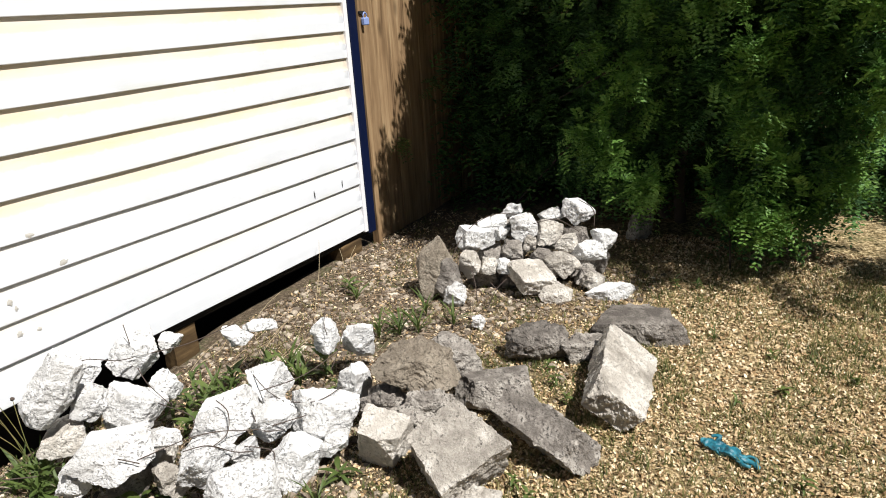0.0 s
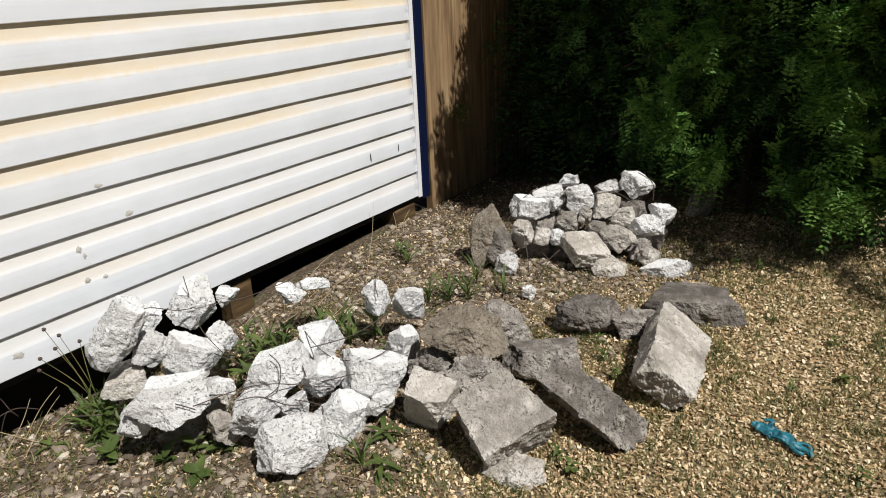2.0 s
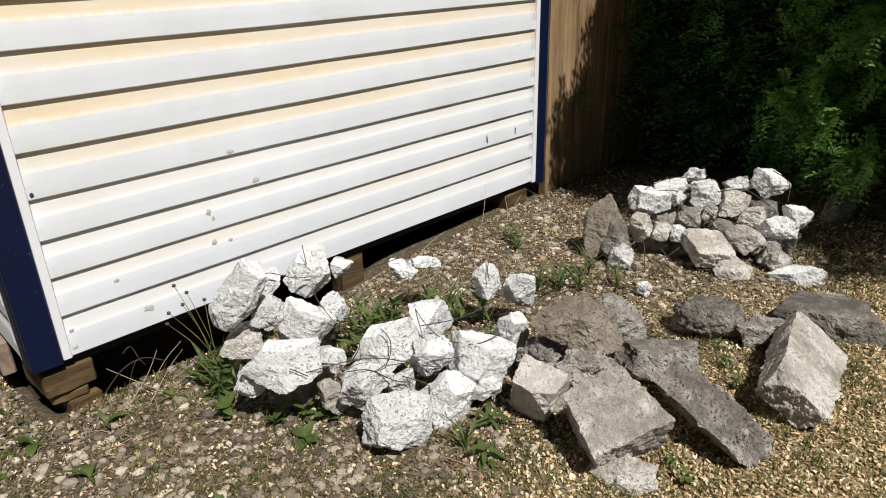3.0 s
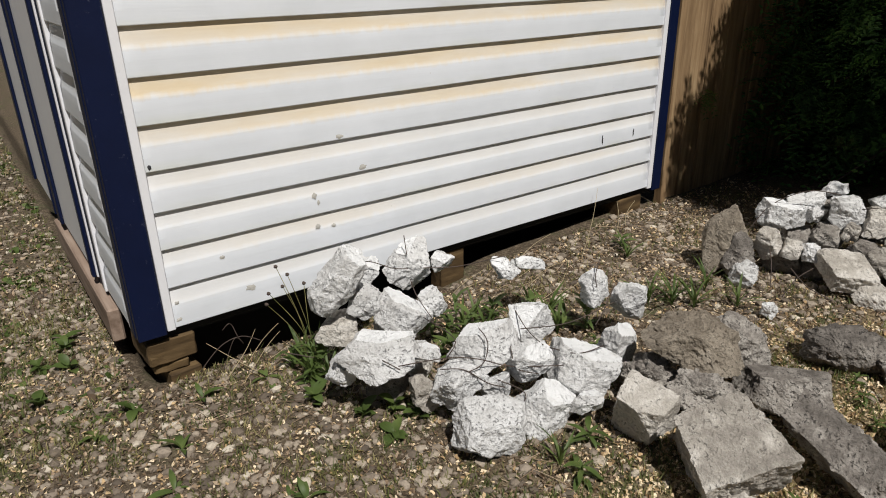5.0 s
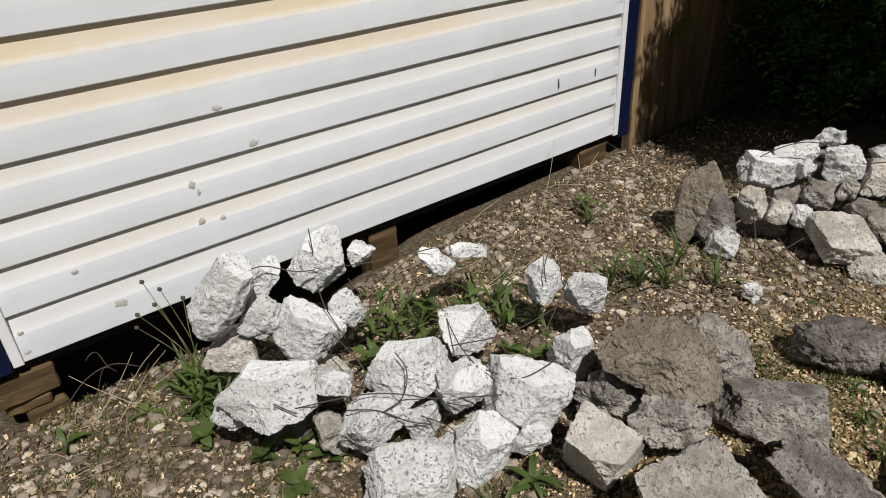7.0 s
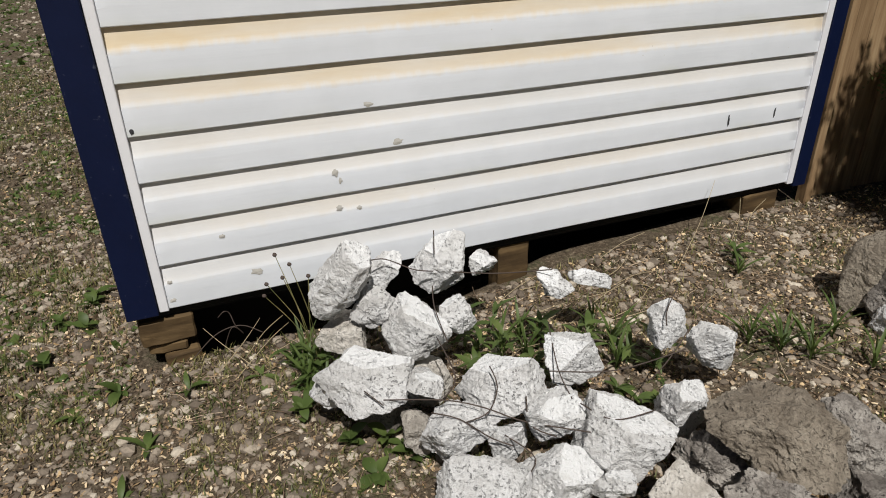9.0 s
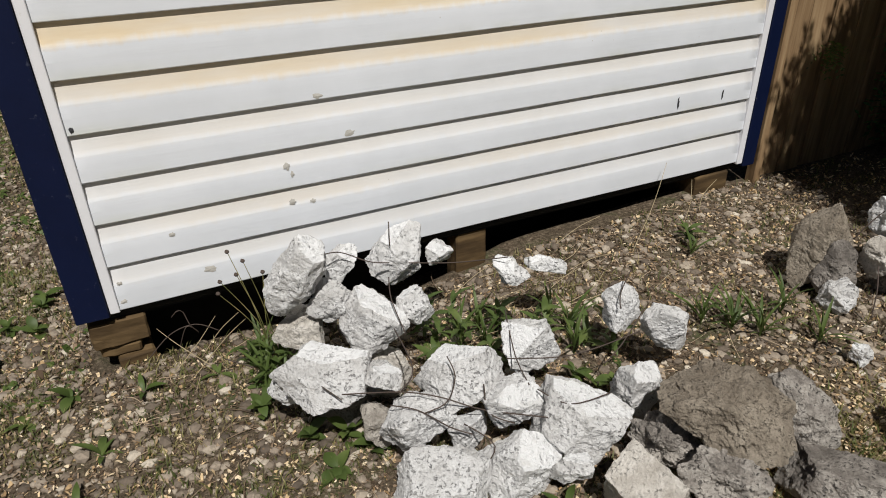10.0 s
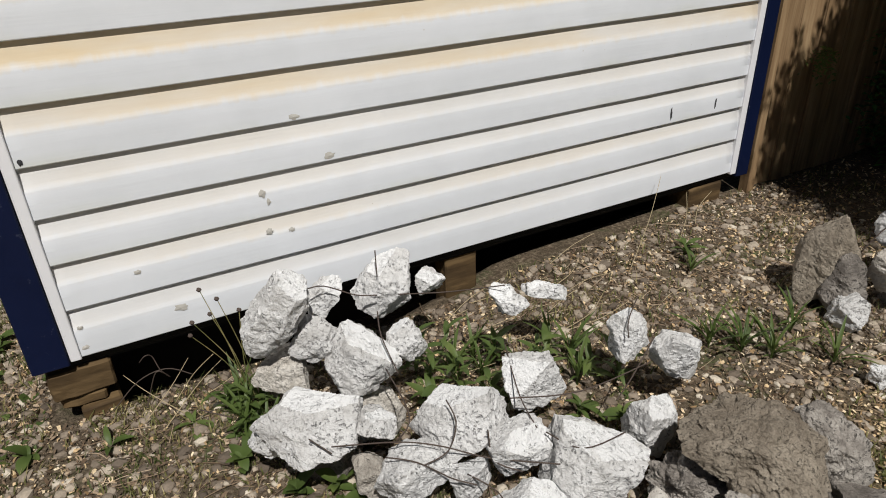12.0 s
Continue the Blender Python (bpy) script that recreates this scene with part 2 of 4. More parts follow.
def box(bm, lo, hi, bevel=0.0):
    r = bmesh.ops.create_cube(bm, size=1)
    c = [(a + b) / 2 for a, b in zip(lo, hi)]
    s = [b - a for a, b in zip(lo, hi)]
    for v in r["verts"]:
        v.co = Vector((v.co.x * s[0] + c[0], v.co.y * s[1] + c[1], v.co.z * s[2] + c[2]))
    if bevel:
        es = list({e for v in r["verts"] for e in v.link_edges})
        bmesh.ops.bevel(bm, geom=es, offset=bevel, segments=1, affect="EDGES")
    return bm


def boxed(lo, hi, bevel=0.0):
    return box(bmesh.new(), lo, hi, bevel)


def empty(name, at, label, category, group="", kind=""):
    ob = new(name)
    ob.location = at
    return tagged(ob, label, category, group, kind)


def ground_z(x, y):
    base = 0.02 + 0.045 * (max(-3.0, min(y, 4.6)) - 0.8)
    near = 0.012 * noise.noise(Vector((x * 2.3, y * 2.3, 4.1))) + 0.007 * noise.noise(Vector((x * 7.1, y * 7.1, 1.7)))
    bank = 0.055 * math.exp(-((x + 2.05) / 0.32) ** 2 - ((y - 0.5) / 0.42) ** 2)
    bank += 0.028 * max(0.0, min(1.0, (y - 1.3) / 0.5)) * max(0.0, min(1.0, (-1.78 - x) / 0.3)) * max(0.0, min(1.0, (3.3 - y) / 0.5))
    edge = -2.15 - 0.09 * max(0.0, min(1.0, (y - 1.3) / 0.4))
    under = -0.17 * max(0.0, min(1.0, (edge - x) / 0.2)) * max(0.0, min(1.0, (y - 0.33) / 0.1)) * max(0.0, min(1.0, (2.85 - y) / 0.2))
    return base + near + bank + under


def tube(points, radius, sides=6, taper=1.0):
    """A bent round rod through the points, smoothed, with closed ends."""
    pts = [Vector(p) for p in points]
    path = []
    for i in range(len(pts) - 1):
        p0, p1, p2, p3 = pts[max(i - 1, 0)], pts[i], pts[i + 1], pts[min(i + 2, len(pts) - 1)]
        for k in range(5):
            t = k / 5
            path.append(0.5 * ((2 * p1) + (p2 - p0) * t + (2 * p0 - 5 * p1 + 4 * p2 - p3) * t * t + (3 * p1 - p0 - 3 * p2 + p3) * t ** 3))
    path.append(pts[-1])
    verts, faces = [], []
    for i, p in enumerate(path):
        d = (path[min(i + 1, len(path) - 1)] - path[max(i - 1, 0)]).normalized()
        q = d.to_track_quat("Z", "Y")
        r = radius * (1 + (taper - 1) * i / (len(path) - 1))
        for s in range(sides):
            a = 2 * math.pi * s / sides
            verts.append(p + q @ Vector((r * math.cos(a), r * math.sin(a), 0)))
    for i in range(len(path) - 1):
        for s in range(sides):
            a, b = i * sides + s, i * sides + (s + 1) % sides
            faces.append((a, b, b + sides, a + sides))
    faces.append(tuple(range(sides))[::-1])
    faces.append(tuple(len(verts) - sides + s for s in range(sides)))
    return verts, faces


# ---- ground ----
def spaced(lo, hi, step, far):
    inner = list(np.arange(lo, hi + 1e-6, step))
    out, d, v = [], step, hi
    while v < far:
        d *= 1.35
        v += d
        out.append(v)
    left, d, v = [], step, lo
    while v > -far:
        d *= 1.35
        v -= d
        left.append(v)
    return left[::-1] + inner + out


def make_ground():
    xs, ys = spaced(-2.9, 0.9, 0.022, 400), spaced(-0.5, 3.9, 0.022, 400)
    verts = [(x, y, ground_z(x, y)) for x in xs for y in ys]
    n = len(ys)
    faces = [(i * n + j, (i + 1) * n + j, (i + 1) * n + j + 1, i * n + j + 1) for i in range(len(xs) - 1) for j in range(n - 1)]
    ob = new("ground", arrays_mesh("ground", verts, faces, M_GROUND, True))
    tagged(ob, "bare soil with gravel, straw chips and sparse grass", "ground", kind="structure")


make_ground()


# ---- shed ----
WALL_X, FACE_X = -2.148, -2.1335      # backing and front face of the siding
CORNER_Y, END_Y = 0.31, 2.80
LAPS = [0.2444, 0.3795, 0.5042, 0.6214, 0.7436, 0.8766, 1.0085, 1.142, 1.266, 1.398, 1.53, 1.662, 1.794, 1.926, 2.058, 2.19]
SHED = empty("shed", (-3.35, 1.55, 0.24), "white vinyl-sided shed with navy corner boards on timber blocks", "shed")


def shed_part(name, bm, material, parent=SHED, label=""):
    ob = part(name, bm, material, parent, label)
    if parent is SHED:
        ob.location = -Vector(SHED.location)
    return ob


def siding_course(z0, z1, a, b, stain, side=False):
    """One Dutch-lap course from a to b along the wall."""
    h = z1 - z0
    prof = [(0.000, 0.0), (0.0148, 0.0), (0.0158, 0.002 / h), (0.0152, 0.30), (0.0147, 0.54), (0.0138, 0.575), (0.0118, 0.615), (0.0096, 0.68), (0.0076, 0.77), (0.0058, 0.87), (0.0036, 1.02), (0.0, 1.02)]
    n = 44 if not side else 8
    bm = bmesh.new()
    rise = bm.verts.layers.float.new("rise")
    stn = bm.verts.layers.float.new("stain")
    rows = []
    for i in range(n + 1):
        s = a + (b - a) * i / n
        row = []
        for d, r in prof:
            wave = 0.0012 * noise.noise(Vector((s * 3.1, z0 * 9, 0.3)))
            z = z0 + r * h + 0.0015 * noise.noise(Vector((s * 1.7, z0 * 5, 7.7)))
            v = bm.verts.new((WALL_X + d + wave, s, z) if not side else (s, CORNER_Y + 0.016 - d - wave, z))
            v[rise], v[stn] = r, stain
            row.append(v)
        rows.append(row)
    for p, q in zip(rows, rows[1:]):
        for k in range(len(prof) - 1):
            f = bm.faces.new((p[k], p[k + 1], q[k + 1], q[k]))
            f.smooth = 3 <= k <= 9
    bm.faces.new(rows[0])
    bm.faces.new(rows[-1][::-1])
    bmesh.ops.recalc_face_normals(bm, faces=bm.faces)
    return bm


def build_shed():
    shed_part("wall_panel", boxed((WALL_X - 0.09, CORNER_Y + 0.02, 0.25), (WALL_X, END_Y - 0.01, 2.3)), M_JWHITE)
    shed_part("wall_panel", boxed((-4.55, CORNER_Y + 0.018, 0.25), (WALL_X - 0.092, CORNER_Y + 0.1, 2.3)), M_JWHITE)
    shed_part("wall_panel", boxed((-4.55, END_Y - 0.09, 0.25), (WALL_X - 0.092, END_Y - 0.012, 2.3)), M_JWHITE)
    shed_part("wall_panel", boxed((-4.64, CORNER_Y + 0.02, 0.25), (-4.552, END_Y - 0.012, 2.3)), M_JWHITE)
    shed_part("roof", boxed((-4.66, CORNER_Y - 0.01, 2.302), (WALL_X + 0.03, END_Y + 0.02, 2.36), 0.01), M_DARK)
    # deck, joist and skids: near-black colour stands for the shade under the floor
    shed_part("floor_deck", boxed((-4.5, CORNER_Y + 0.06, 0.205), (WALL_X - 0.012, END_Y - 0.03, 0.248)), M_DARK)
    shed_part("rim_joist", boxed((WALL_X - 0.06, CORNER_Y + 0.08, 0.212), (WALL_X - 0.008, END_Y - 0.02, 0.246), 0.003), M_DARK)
    for i in range(len(LAPS) - 1):
        stain = [0.25, 0.42, 0.30, 0.36, 0.85, 1.0, 1.0, 0.95, 0.9][min(i, 8)]
        shed_part("siding_course", siding_course(LAPS[i], LAPS[i + 1], 0.402, 2.716, stain), M_VINYL)
        shed_part("siding_course", siding_course(LAPS[i], LAPS[i + 1], -2.56, -2.24, 0.1, True), M_VINYL)
    # corner boards and channels on the front
    shed_part("corner_board", boxed((WALL_X - 0.004, CORNER_Y, 0.232), (FACE_X + 0.012, 0.395, 2.3), 0.003), M_NAVY, label="navy painted corner board")
    shed_part("corner_board", boxed((WALL_X - 0.004, 2.738, 0.222), (FACE_X + 0.012, END_Y, 2.3), 0.003), M_NAVY, label="navy painted corner board")
    shed_part("channel", boxed((WALL_X, 0.398, 0.240), (FACE_X + 0.008, 0.423, 2.3), 0.002), M_JWHITE)
    shed_part("channel", boxed((WALL_X, 2.708, 0.236), (FACE_X + 0.008, 2.7355, 2.3), 0.002), M_JWHITE)
    # side round the corner
    yb = CORNER_Y + 0.018
    shed_part("corner_board", boxed((-2.215, CORNER_Y - 0.002, 0.232), (WALL_X - 0.007, yb, 2.3), 0.003), M_NAVY, label="navy painted corner board")
    shed_part("channel", boxed((-2.242, CORNER_Y, 0.236), (-2.2175, yb, 2.3), 0.002), M_JWHITE)
    shed_part("channel", boxed((-2.59, CORNER_Y - 0.006, 0.236), (-2.56, yb, 2.3), 0.002), M_JWHITE)
    shed_part("door_casing", boxed((-2.66, CORNER_Y - 0.004, 0.236), (-2.593, yb, 2.1), 0.002), M_NAVY)
    for x0, x1 in ((-3.42, -2.67), (-4.30, -3.53)):
        d = shed_part("door", boxed((x0, CORNER_Y - 0.008, 0.25), (x1, yb, 2.08), 0.004), M_JWHITE, label="white shed door with navy edging")
        part("edging", boxed((x0 - 0.05, CORNER_Y - 0.022, 0.25), (x0 + 0.045, CORNER_Y - 0.0095, 2.08), 0.003), M_NAVY, d)
        part("edging", boxed((x1 - 0.05, CORNER_Y - 0.022, 0.25), (x1 - 0.012, CORNER_Y - 0.0095, 2.08), 0.003), M_NAVY, d)
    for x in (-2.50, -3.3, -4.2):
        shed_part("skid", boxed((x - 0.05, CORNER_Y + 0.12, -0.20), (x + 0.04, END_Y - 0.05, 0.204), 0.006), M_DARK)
    shed_part("sill_board", boxed((-3.6, CORNER_Y - 0.03, 0.09), (-2.45, CORNER_Y + 0.012, 0.215), 0.006), M_SILL, label="bare brown timber sill board")


def mud_spot(y, z, w, h, material, seed):
    rng = random.Random(seed)
    bm = bmesh.new()
    c = bm.verts.new((FACE_X + 0.0032, y, z))
    ring = []
    n = 14
    for i in range(n):
        a = 2 * math.pi * i / n
        k = rng.uniform(0.6, 1.1)
        ring.append(bm.verts.new((FACE_X + 0.0016, y + w * k * math.cos(a), z + h * k * math.sin(a))))
    for i in range(n):
        bm.faces.new((c, ring[i], ring[(i + 1) % n]))
    shed_part("mud_spot" if material is M_MUD else "rust_streak", bm, material)


build_shed()
for k, (y, z, w, h) in enumerate([(0.676, 0.307, 0.021, 0.012), (0.600, 0.437, 0.010, 0.007), (0.935, 0.460, 0.011, 0.011), (0.932, 0.570, 0.010, 0.012), (0.945, 0.545, 0.006, 0.010),
                                  (1.123, 0.636, 0.018, 0.010), (1.041, 0.755, 0.016, 0.008), (0.995, 0.451, 0.010, 0.008), (0.439, 0.268, 0.011, 0.007), (0.440, 0.326, 0.008, 0.006)]):
    mud_spot(y, z, w, h, M_MUD, 50 + k)
mud_spot(2.354, 0.535, 0.006, 0.024, M_STREAK, 71)
mud_spot(2.566, 0.540, 0.005, 0.022, M_STREAK, 72)
mud_spot(0.436, 0.758, 0.007, 0.009, M_STREAK, 73)


def timber_block(x0, x1, y0, y1, z0, z1, label, turn=0.0):
    bm = boxed((-(x1 - x0) / 2, -(y1 - y0) / 2, 0), ((x1 - x0) / 2, (y1 - y0) / 2, z1 - z0), 0.006)
    bmesh.ops.subdivide_edges(bm, edges=bm.edges, cuts=5, use_grid_fill=True)
    for v in bm.verts:
        v.co += 0.004 * noise.noise_vector(v.co * 30 + Vector((y0 * 9, 0, 0)))
    ob = new("timber_block", mesh_of("timber_block", bm, M_BLOCK))
    ob.matrix_basis = pose((x0 + x1) / 2, (y0 + y1) / 2, z0, 0, 0, turn)
    tagged(ob, label, "timber block", "blocks under the shed")


timber_block(-2.33, -2.145, 0.325, 0.475, 0.122, 0.206, "weathered timber block under the shed's corner", 3)
timber_block(-2.32, -2.152, 0.345, 0.455, 0.086, 0.119, "split timber offcut wedged below the block", -4)
timber_block(-2.31, -2.138, 0.375, 0.475, -0.12, 0.084, "flat grey timber pad on the soil", 5)
timber_block(-2.25, -2.165, 1.475, 1.59, -0.12, 0.206, "weathered timber block beneath the long wall")
timber_block(-2.32, -2.15, 2.53, 2.70, -0.12, 0.206, "weathered timber block beneath the far corner")


# ---- fence ----
def fence_board(bm, lo, hi, seed):
    box(bm, lo, hi, 0.003)
    bmesh.ops.subdivide_edges(bm, edges=[e for e in bm.edges if abs(e.verts[0].co.z - e.verts[1].co.z) > 0.5], cuts=10)
    for v in bm.verts:
        v.co.x += 0.006 * noise.noise(Vector((seed * 3.3, v.co.z * 1.3, 0)))
        v.co.y += 0.004 * noise.noise(Vector((seed * 5.1, v.co.z * 1.1, 4)))
    return bm


def build_fence():
    side = empty("fence", (-2.18, 3.8, 0.1), "brown board fence beside the shed, weathered and sunlit at one end", "fence")
    rng = random.Random(4)

    def add(name, bm, label=""):
        ob = part(name, bm, M_FENCE, side, label)
        ob.location = -Vector(side.location)

    add("batten", fence_board(bmesh.new(), (-2.165, 2.815, 0.09), (-2.12, 2.852, 1.85), 1))
    y = 2.862
    k = 0
    while y < 5.0:
        w = rng.uniform(0.135, 0.15)
        add("board", fence_board(bmesh.new(), (-2.188 + rng.uniform(-0.004, 0.004), y, 0.125 + rng.uniform(-0.01, 0.015)), (-2.166, y + w - 0.006, 1.85), k))
        y += w
        k += 1
    for z in (0.45, 1.5):
        add("rail", boxed((-2.235, 2.86, z), (-2.197, 5.0, z + 0.09), 0.004))
    back = empty("fence", (0.2, 5.05, 0.15), "dark board fence in shade behind the shrub", "fence")
    x = -2.2
    while x < 3.2:
        w = rng.uniform(0.135, 0.15)
        ob = part("board", fence_board(bmesh.new(), (x, 5.04, 0.15), (x + w - 0.006, 5.062, 1.95 + rng.uniform(-0.01, 0.01)), x), M_FENCE, back)
        ob.location = -Vector(back.location)
        x += w
    for z in (0.5, 1.6):
        ob = part("rail", boxed((-2.2, 5.066, z), (3.2, 5.10, z + 0.09), 0.004), M_FENCE, back)
        ob.location = -Vector(back.location)


build_fence()


def build_padlock():
    lock = empty("padlock", (-2.105, 2.845, 1.305), "small pale blue padlock hanging at the fence's edge", "padlock")
    part("body", boxed((-0.012, -0.02, -0.018), (0.012, 0.02, 0.018), 0.004), M_LOCK, lock)
    v, f = tube([(0, -0.013, 0.012), (0, -0.013, 0.032), (0, 0, 0.042), (0, 0.013, 0.032), (0, 0.013, 0.012)], 0.0035)
    part("shackle", arrays_mesh("shackle", v, f, M_LOCK, True), M_LOCK, lock)
    part("hasp", boxed((-0.018, -0.03, 0.034), (-0.006, 0.012, 0.05), 0.002), M_DARK, lock)


build_padlock()


# ---- rubble ----
PAINTED = (5, 6, 8, 9, 13, 16, 17, 20, 34, 44, 50)     # seeds of the chunks that keep a painted face


def block_grid(dims, step):
    """The surface of the cube -1..1 as a grid whose cells measure about step on a block of that size."""
    count = [max(4, int(round(d / step))) for d in dims]
    index, verts, faces = {}, [], []

    def at(i, j, k):
        key = (i, j, k)
        if key not in index:
            index[key] = len(verts)
            verts.append((2 * i / count[0] - 1, 2 * j / count[1] - 1, 2 * k / count[2] - 1))
        return index[key]

    for ax in range(3):
        u, v = (ax + 1) % 3, (ax + 2) % 3
        for end in (0, count[ax]):
            for a in range(count[u]):
                for b in range(count[v]):
                    quad = []
                    for da, db in ((0, 0), (1, 0), (1, 1), (0, 1)):
                        c = [0, 0, 0]
                        c[ax], c[u], c[v] = end, a + da, b + db
                        quad.append(at(*c))
                    faces.append(quad if end else quad[::-1])
    return np.array(verts), faces


def chunk_mesh(dims, seed, material, detail, slab=False, rough=1.0, turn=None):
    """A broken piece of concrete: flat break planes, chipped and pitted; one upper face may keep its paint, whitened as
    if sunlit.
    """
    rng = np.random.RandomState(seed)
    half = np.array(dims) / 2
    size = float(np.prod(half) ** (1 / 3))
    co, faces = block_grid(dims, (0.0042 if detail > 4 else 0.0065) * (1.35 if max(dims) > 0.24 else 1.0))
    planes = []
    for ax in range(3):
        for s in (-1, 1):
            n = np.zeros(3)
            n[ax] = s
            n += rng.normal(0, (0.03 if ax == 2 else 0.13) if slab else 0.36, 3)
            planes.append((n / np.linalg.norm(n), rng.uniform(0.93, 1.0) if slab else rng.uniform(0.82, 1.02)))
    for _ in range(6 if slab else 14):
        n = rng.normal(0, 1, 3)
        if slab:
            n[2] *= 0.35
        n /= np.linalg.norm(n)
        planes.append((n, rng.uniform(1.22, 1.45) if slab else rng.uniform(0.86, 1.10)))
    way = co / np.linalg.norm(co, axis=1)[:, None]
    r = np.full(len(co), 9.0)
    idx = np.zeros(len(co), int)
    for k, (n, h) in enumerate(planes):
        d = way @ n
        cut = np.where(d > 1e-3, h / np.maximum(d, 1e-3), 9.0)
        idx[cut < r] = k
        r = np.minimum(r, cut)
    painted = -1
    # the paint goes on the most upward, sunward face and brightens it like sunlight
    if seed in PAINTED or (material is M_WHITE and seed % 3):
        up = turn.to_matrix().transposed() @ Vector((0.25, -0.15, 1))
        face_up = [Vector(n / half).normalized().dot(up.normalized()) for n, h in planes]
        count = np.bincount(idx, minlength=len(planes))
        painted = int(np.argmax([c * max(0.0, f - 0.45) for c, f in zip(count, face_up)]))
    body = way * r[:, None]
    lo, hi = body.min(0), body.max(0)
    body = (body - (lo + hi) / 2) / ((hi - lo) / 2)      # fills its size exactly
    off = Vector((seed * 3.7, seed * 1.3, 0))
    verts = []
    for k, p in enumerate(body):
        q = Vector(p * half)
        flat = 0.3 if idx[k] == painted else 1.0
        if slab and idx[k] in (4, 5):
            flat = 0.22
        a = noise.fractal(q * (1.1 / size) + off, 1.0, 2.0, 3)
        b = noise.fractal(q * 42 + off, 0.8, 2.0, 4)
        c = noise.noise(q * 130 + off)
        w = Vector(way[k] * half).normalized()
        if rough > 1.35:
            b += 1.0 * noise.fractal(q * 19 + off, 0.9, 2.0, 3)
        verts.append(q + w * rough * flat * ((0.07 if slab else 0.10) * size * a + 0.0055 * b - 0.006 * max(0.0, c - 0.3)))
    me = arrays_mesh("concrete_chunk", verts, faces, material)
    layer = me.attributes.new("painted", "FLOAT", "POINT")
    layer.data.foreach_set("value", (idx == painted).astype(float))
    return me


LABELS = {
    "white": "broken chunk of white-painted concrete with pitted faces",
    "pale": "broken pale grey concrete slab piece with a flat face",
    "grey": "dark weathered broken concrete slab piece",
    "brown": "large earthy brown-grey lump of crumbling concrete",
}
MATS = {"white": M_WHITE, "pale": M_PALE, "grey": M_GREY, "brown": M_BROWN}


def concrete_chunk(at, dims, turn, seed, tone, group, detail=5, slab=False, rough=1.0, label=""):
    if not slab:
        dims = tuple(1.09 * d for d in dims)
    ob = new("concrete_chunk", chunk_mesh(dims, seed, MATS[tone], detail, slab, rough, Euler([radians(a) for a in turn])))
    ob.matrix_basis = pose(*at, *turn)
    return tagged(ob, label or LABELS[tone], "concrete chunk", group)


HEAP = "white rubble heap by the shed"
REAR = "rubble pile under the shrub"
SLABS = "grey slab pieces in the yard"
concrete_chunk((-1.870, 0.861, 0.369), (0.115, 0.125, 0.235), (8, 33, 70), 38, "white", HEAP)
concrete_chunk((-1.950, 0.999, 0.333), (0.080, 0.066, 0.115), (1, 25, 84), 2, "white", HEAP)
concrete_chunk((-1.849, 0.938, 0.283), (0.113, 0.094, 0.109), (10, 3, 83), 3, "white", HEAP)
concrete_chunk((-1.891, 0.866, 0.198), (0.130, 0.108, 0.092), (9, -10, 46), 4, "pale", HEAP)
concrete_chunk((-1.776, 1.039, 0.225), (0.175, 0.150, 0.170), (-2, 3, 41), 20, "white", HEAP)
concrete_chunk((-1.774, 1.150, 0.247), (0.099, 0.082, 0.086), (-4, -5, 76), 6, "white", HEAP)
concrete_chunk((-1.931, 1.172, 0.326), (0.130, 0.115, 0.165), (7, 25, 76), 7, "white", HEAP)
concrete_chunk((-1.915, 1.301, 0.309), (0.080, 0.067, 0.068), (10, 0, 55), 8, "white", HEAP)
concrete_chunk((-1.722, 1.420, 0.310), (0.100, 0.070, 0.060), (6, 14, 66), 9, "white", HEAP)
concrete_chunk((-1.745, 1.560, 0.290), (0.115, 0.070, 0.045), (-14, 8, 66), 31, "white", HEAP)
concrete_chunk((-1.499, 1.641, 0.260), (0.105, 0.087, 0.123), (-8, 9, 56), 11, "white", HEAP)
concrete_chunk((-1.417, 1.729, 0.212), (0.110, 0.110, 0.195), (8, -33, 60), 12, "white", HEAP)
concrete_chunk((-1.533, 1.377, 0.200), (0.139, 0.116, 0.132), (-10, -3, 63), 13, "white", HEAP)
concrete_chunk((-1.321, 1.553, 0.154), (0.120, 0.105, 0.175), (14, -18, 84), 34, "white", HEAP)
concrete_chunk((-1.622, 0.845, 0.232), (0.225, 0.175, 0.115), (3, 3, 71), 17, "white", HEAP)
concrete_chunk((-1.569, 0.971, 0.232), (0.103, 0.086, 0.046), (8, 11, 74), 16, "white", HEAP)
concrete_chunk((-1.496, 1.140, 0.211), (0.208, 0.173, 0.118), (1, -20, 52), 17, "white", HEAP)
concrete_chunk((-1.457, 1.020, 0.157), (0.178, 0.148, 0.122), (-6, -11, 77), 18, "white", HEAP)
concrete_chunk((-1.384, 1.234, 0.174), (0.134, 0.112, 0.144), (-2, -6, 73), 19, "white", HEAP)
concrete_chunk((-1.291, 1.372, 0.150), (0.215, 0.179, 0.175), (10, 5, 65), 20, "white", HEAP)
concrete_chunk((-1.312, 1.009, 0.108), (0.208, 0.174, 0.149), (6, -5, 70), 21, "white", HEAP)
concrete_chunk((-1.283, 1.194, 0.073), (0.165, 0.137, 0.185), (1, 6, 80), 22, "white", HEAP)
concrete_chunk((-1.415, 1.134, 0.121), (0.097, 0.081, 0.102), (3, 6, 83), 23, "white", HEAP)
concrete_chunk((-1.525, 2.433, 0.228), (0.150, 0.121, 0.281), (-3, 13, 36), 40, "brown", REAR, 4)
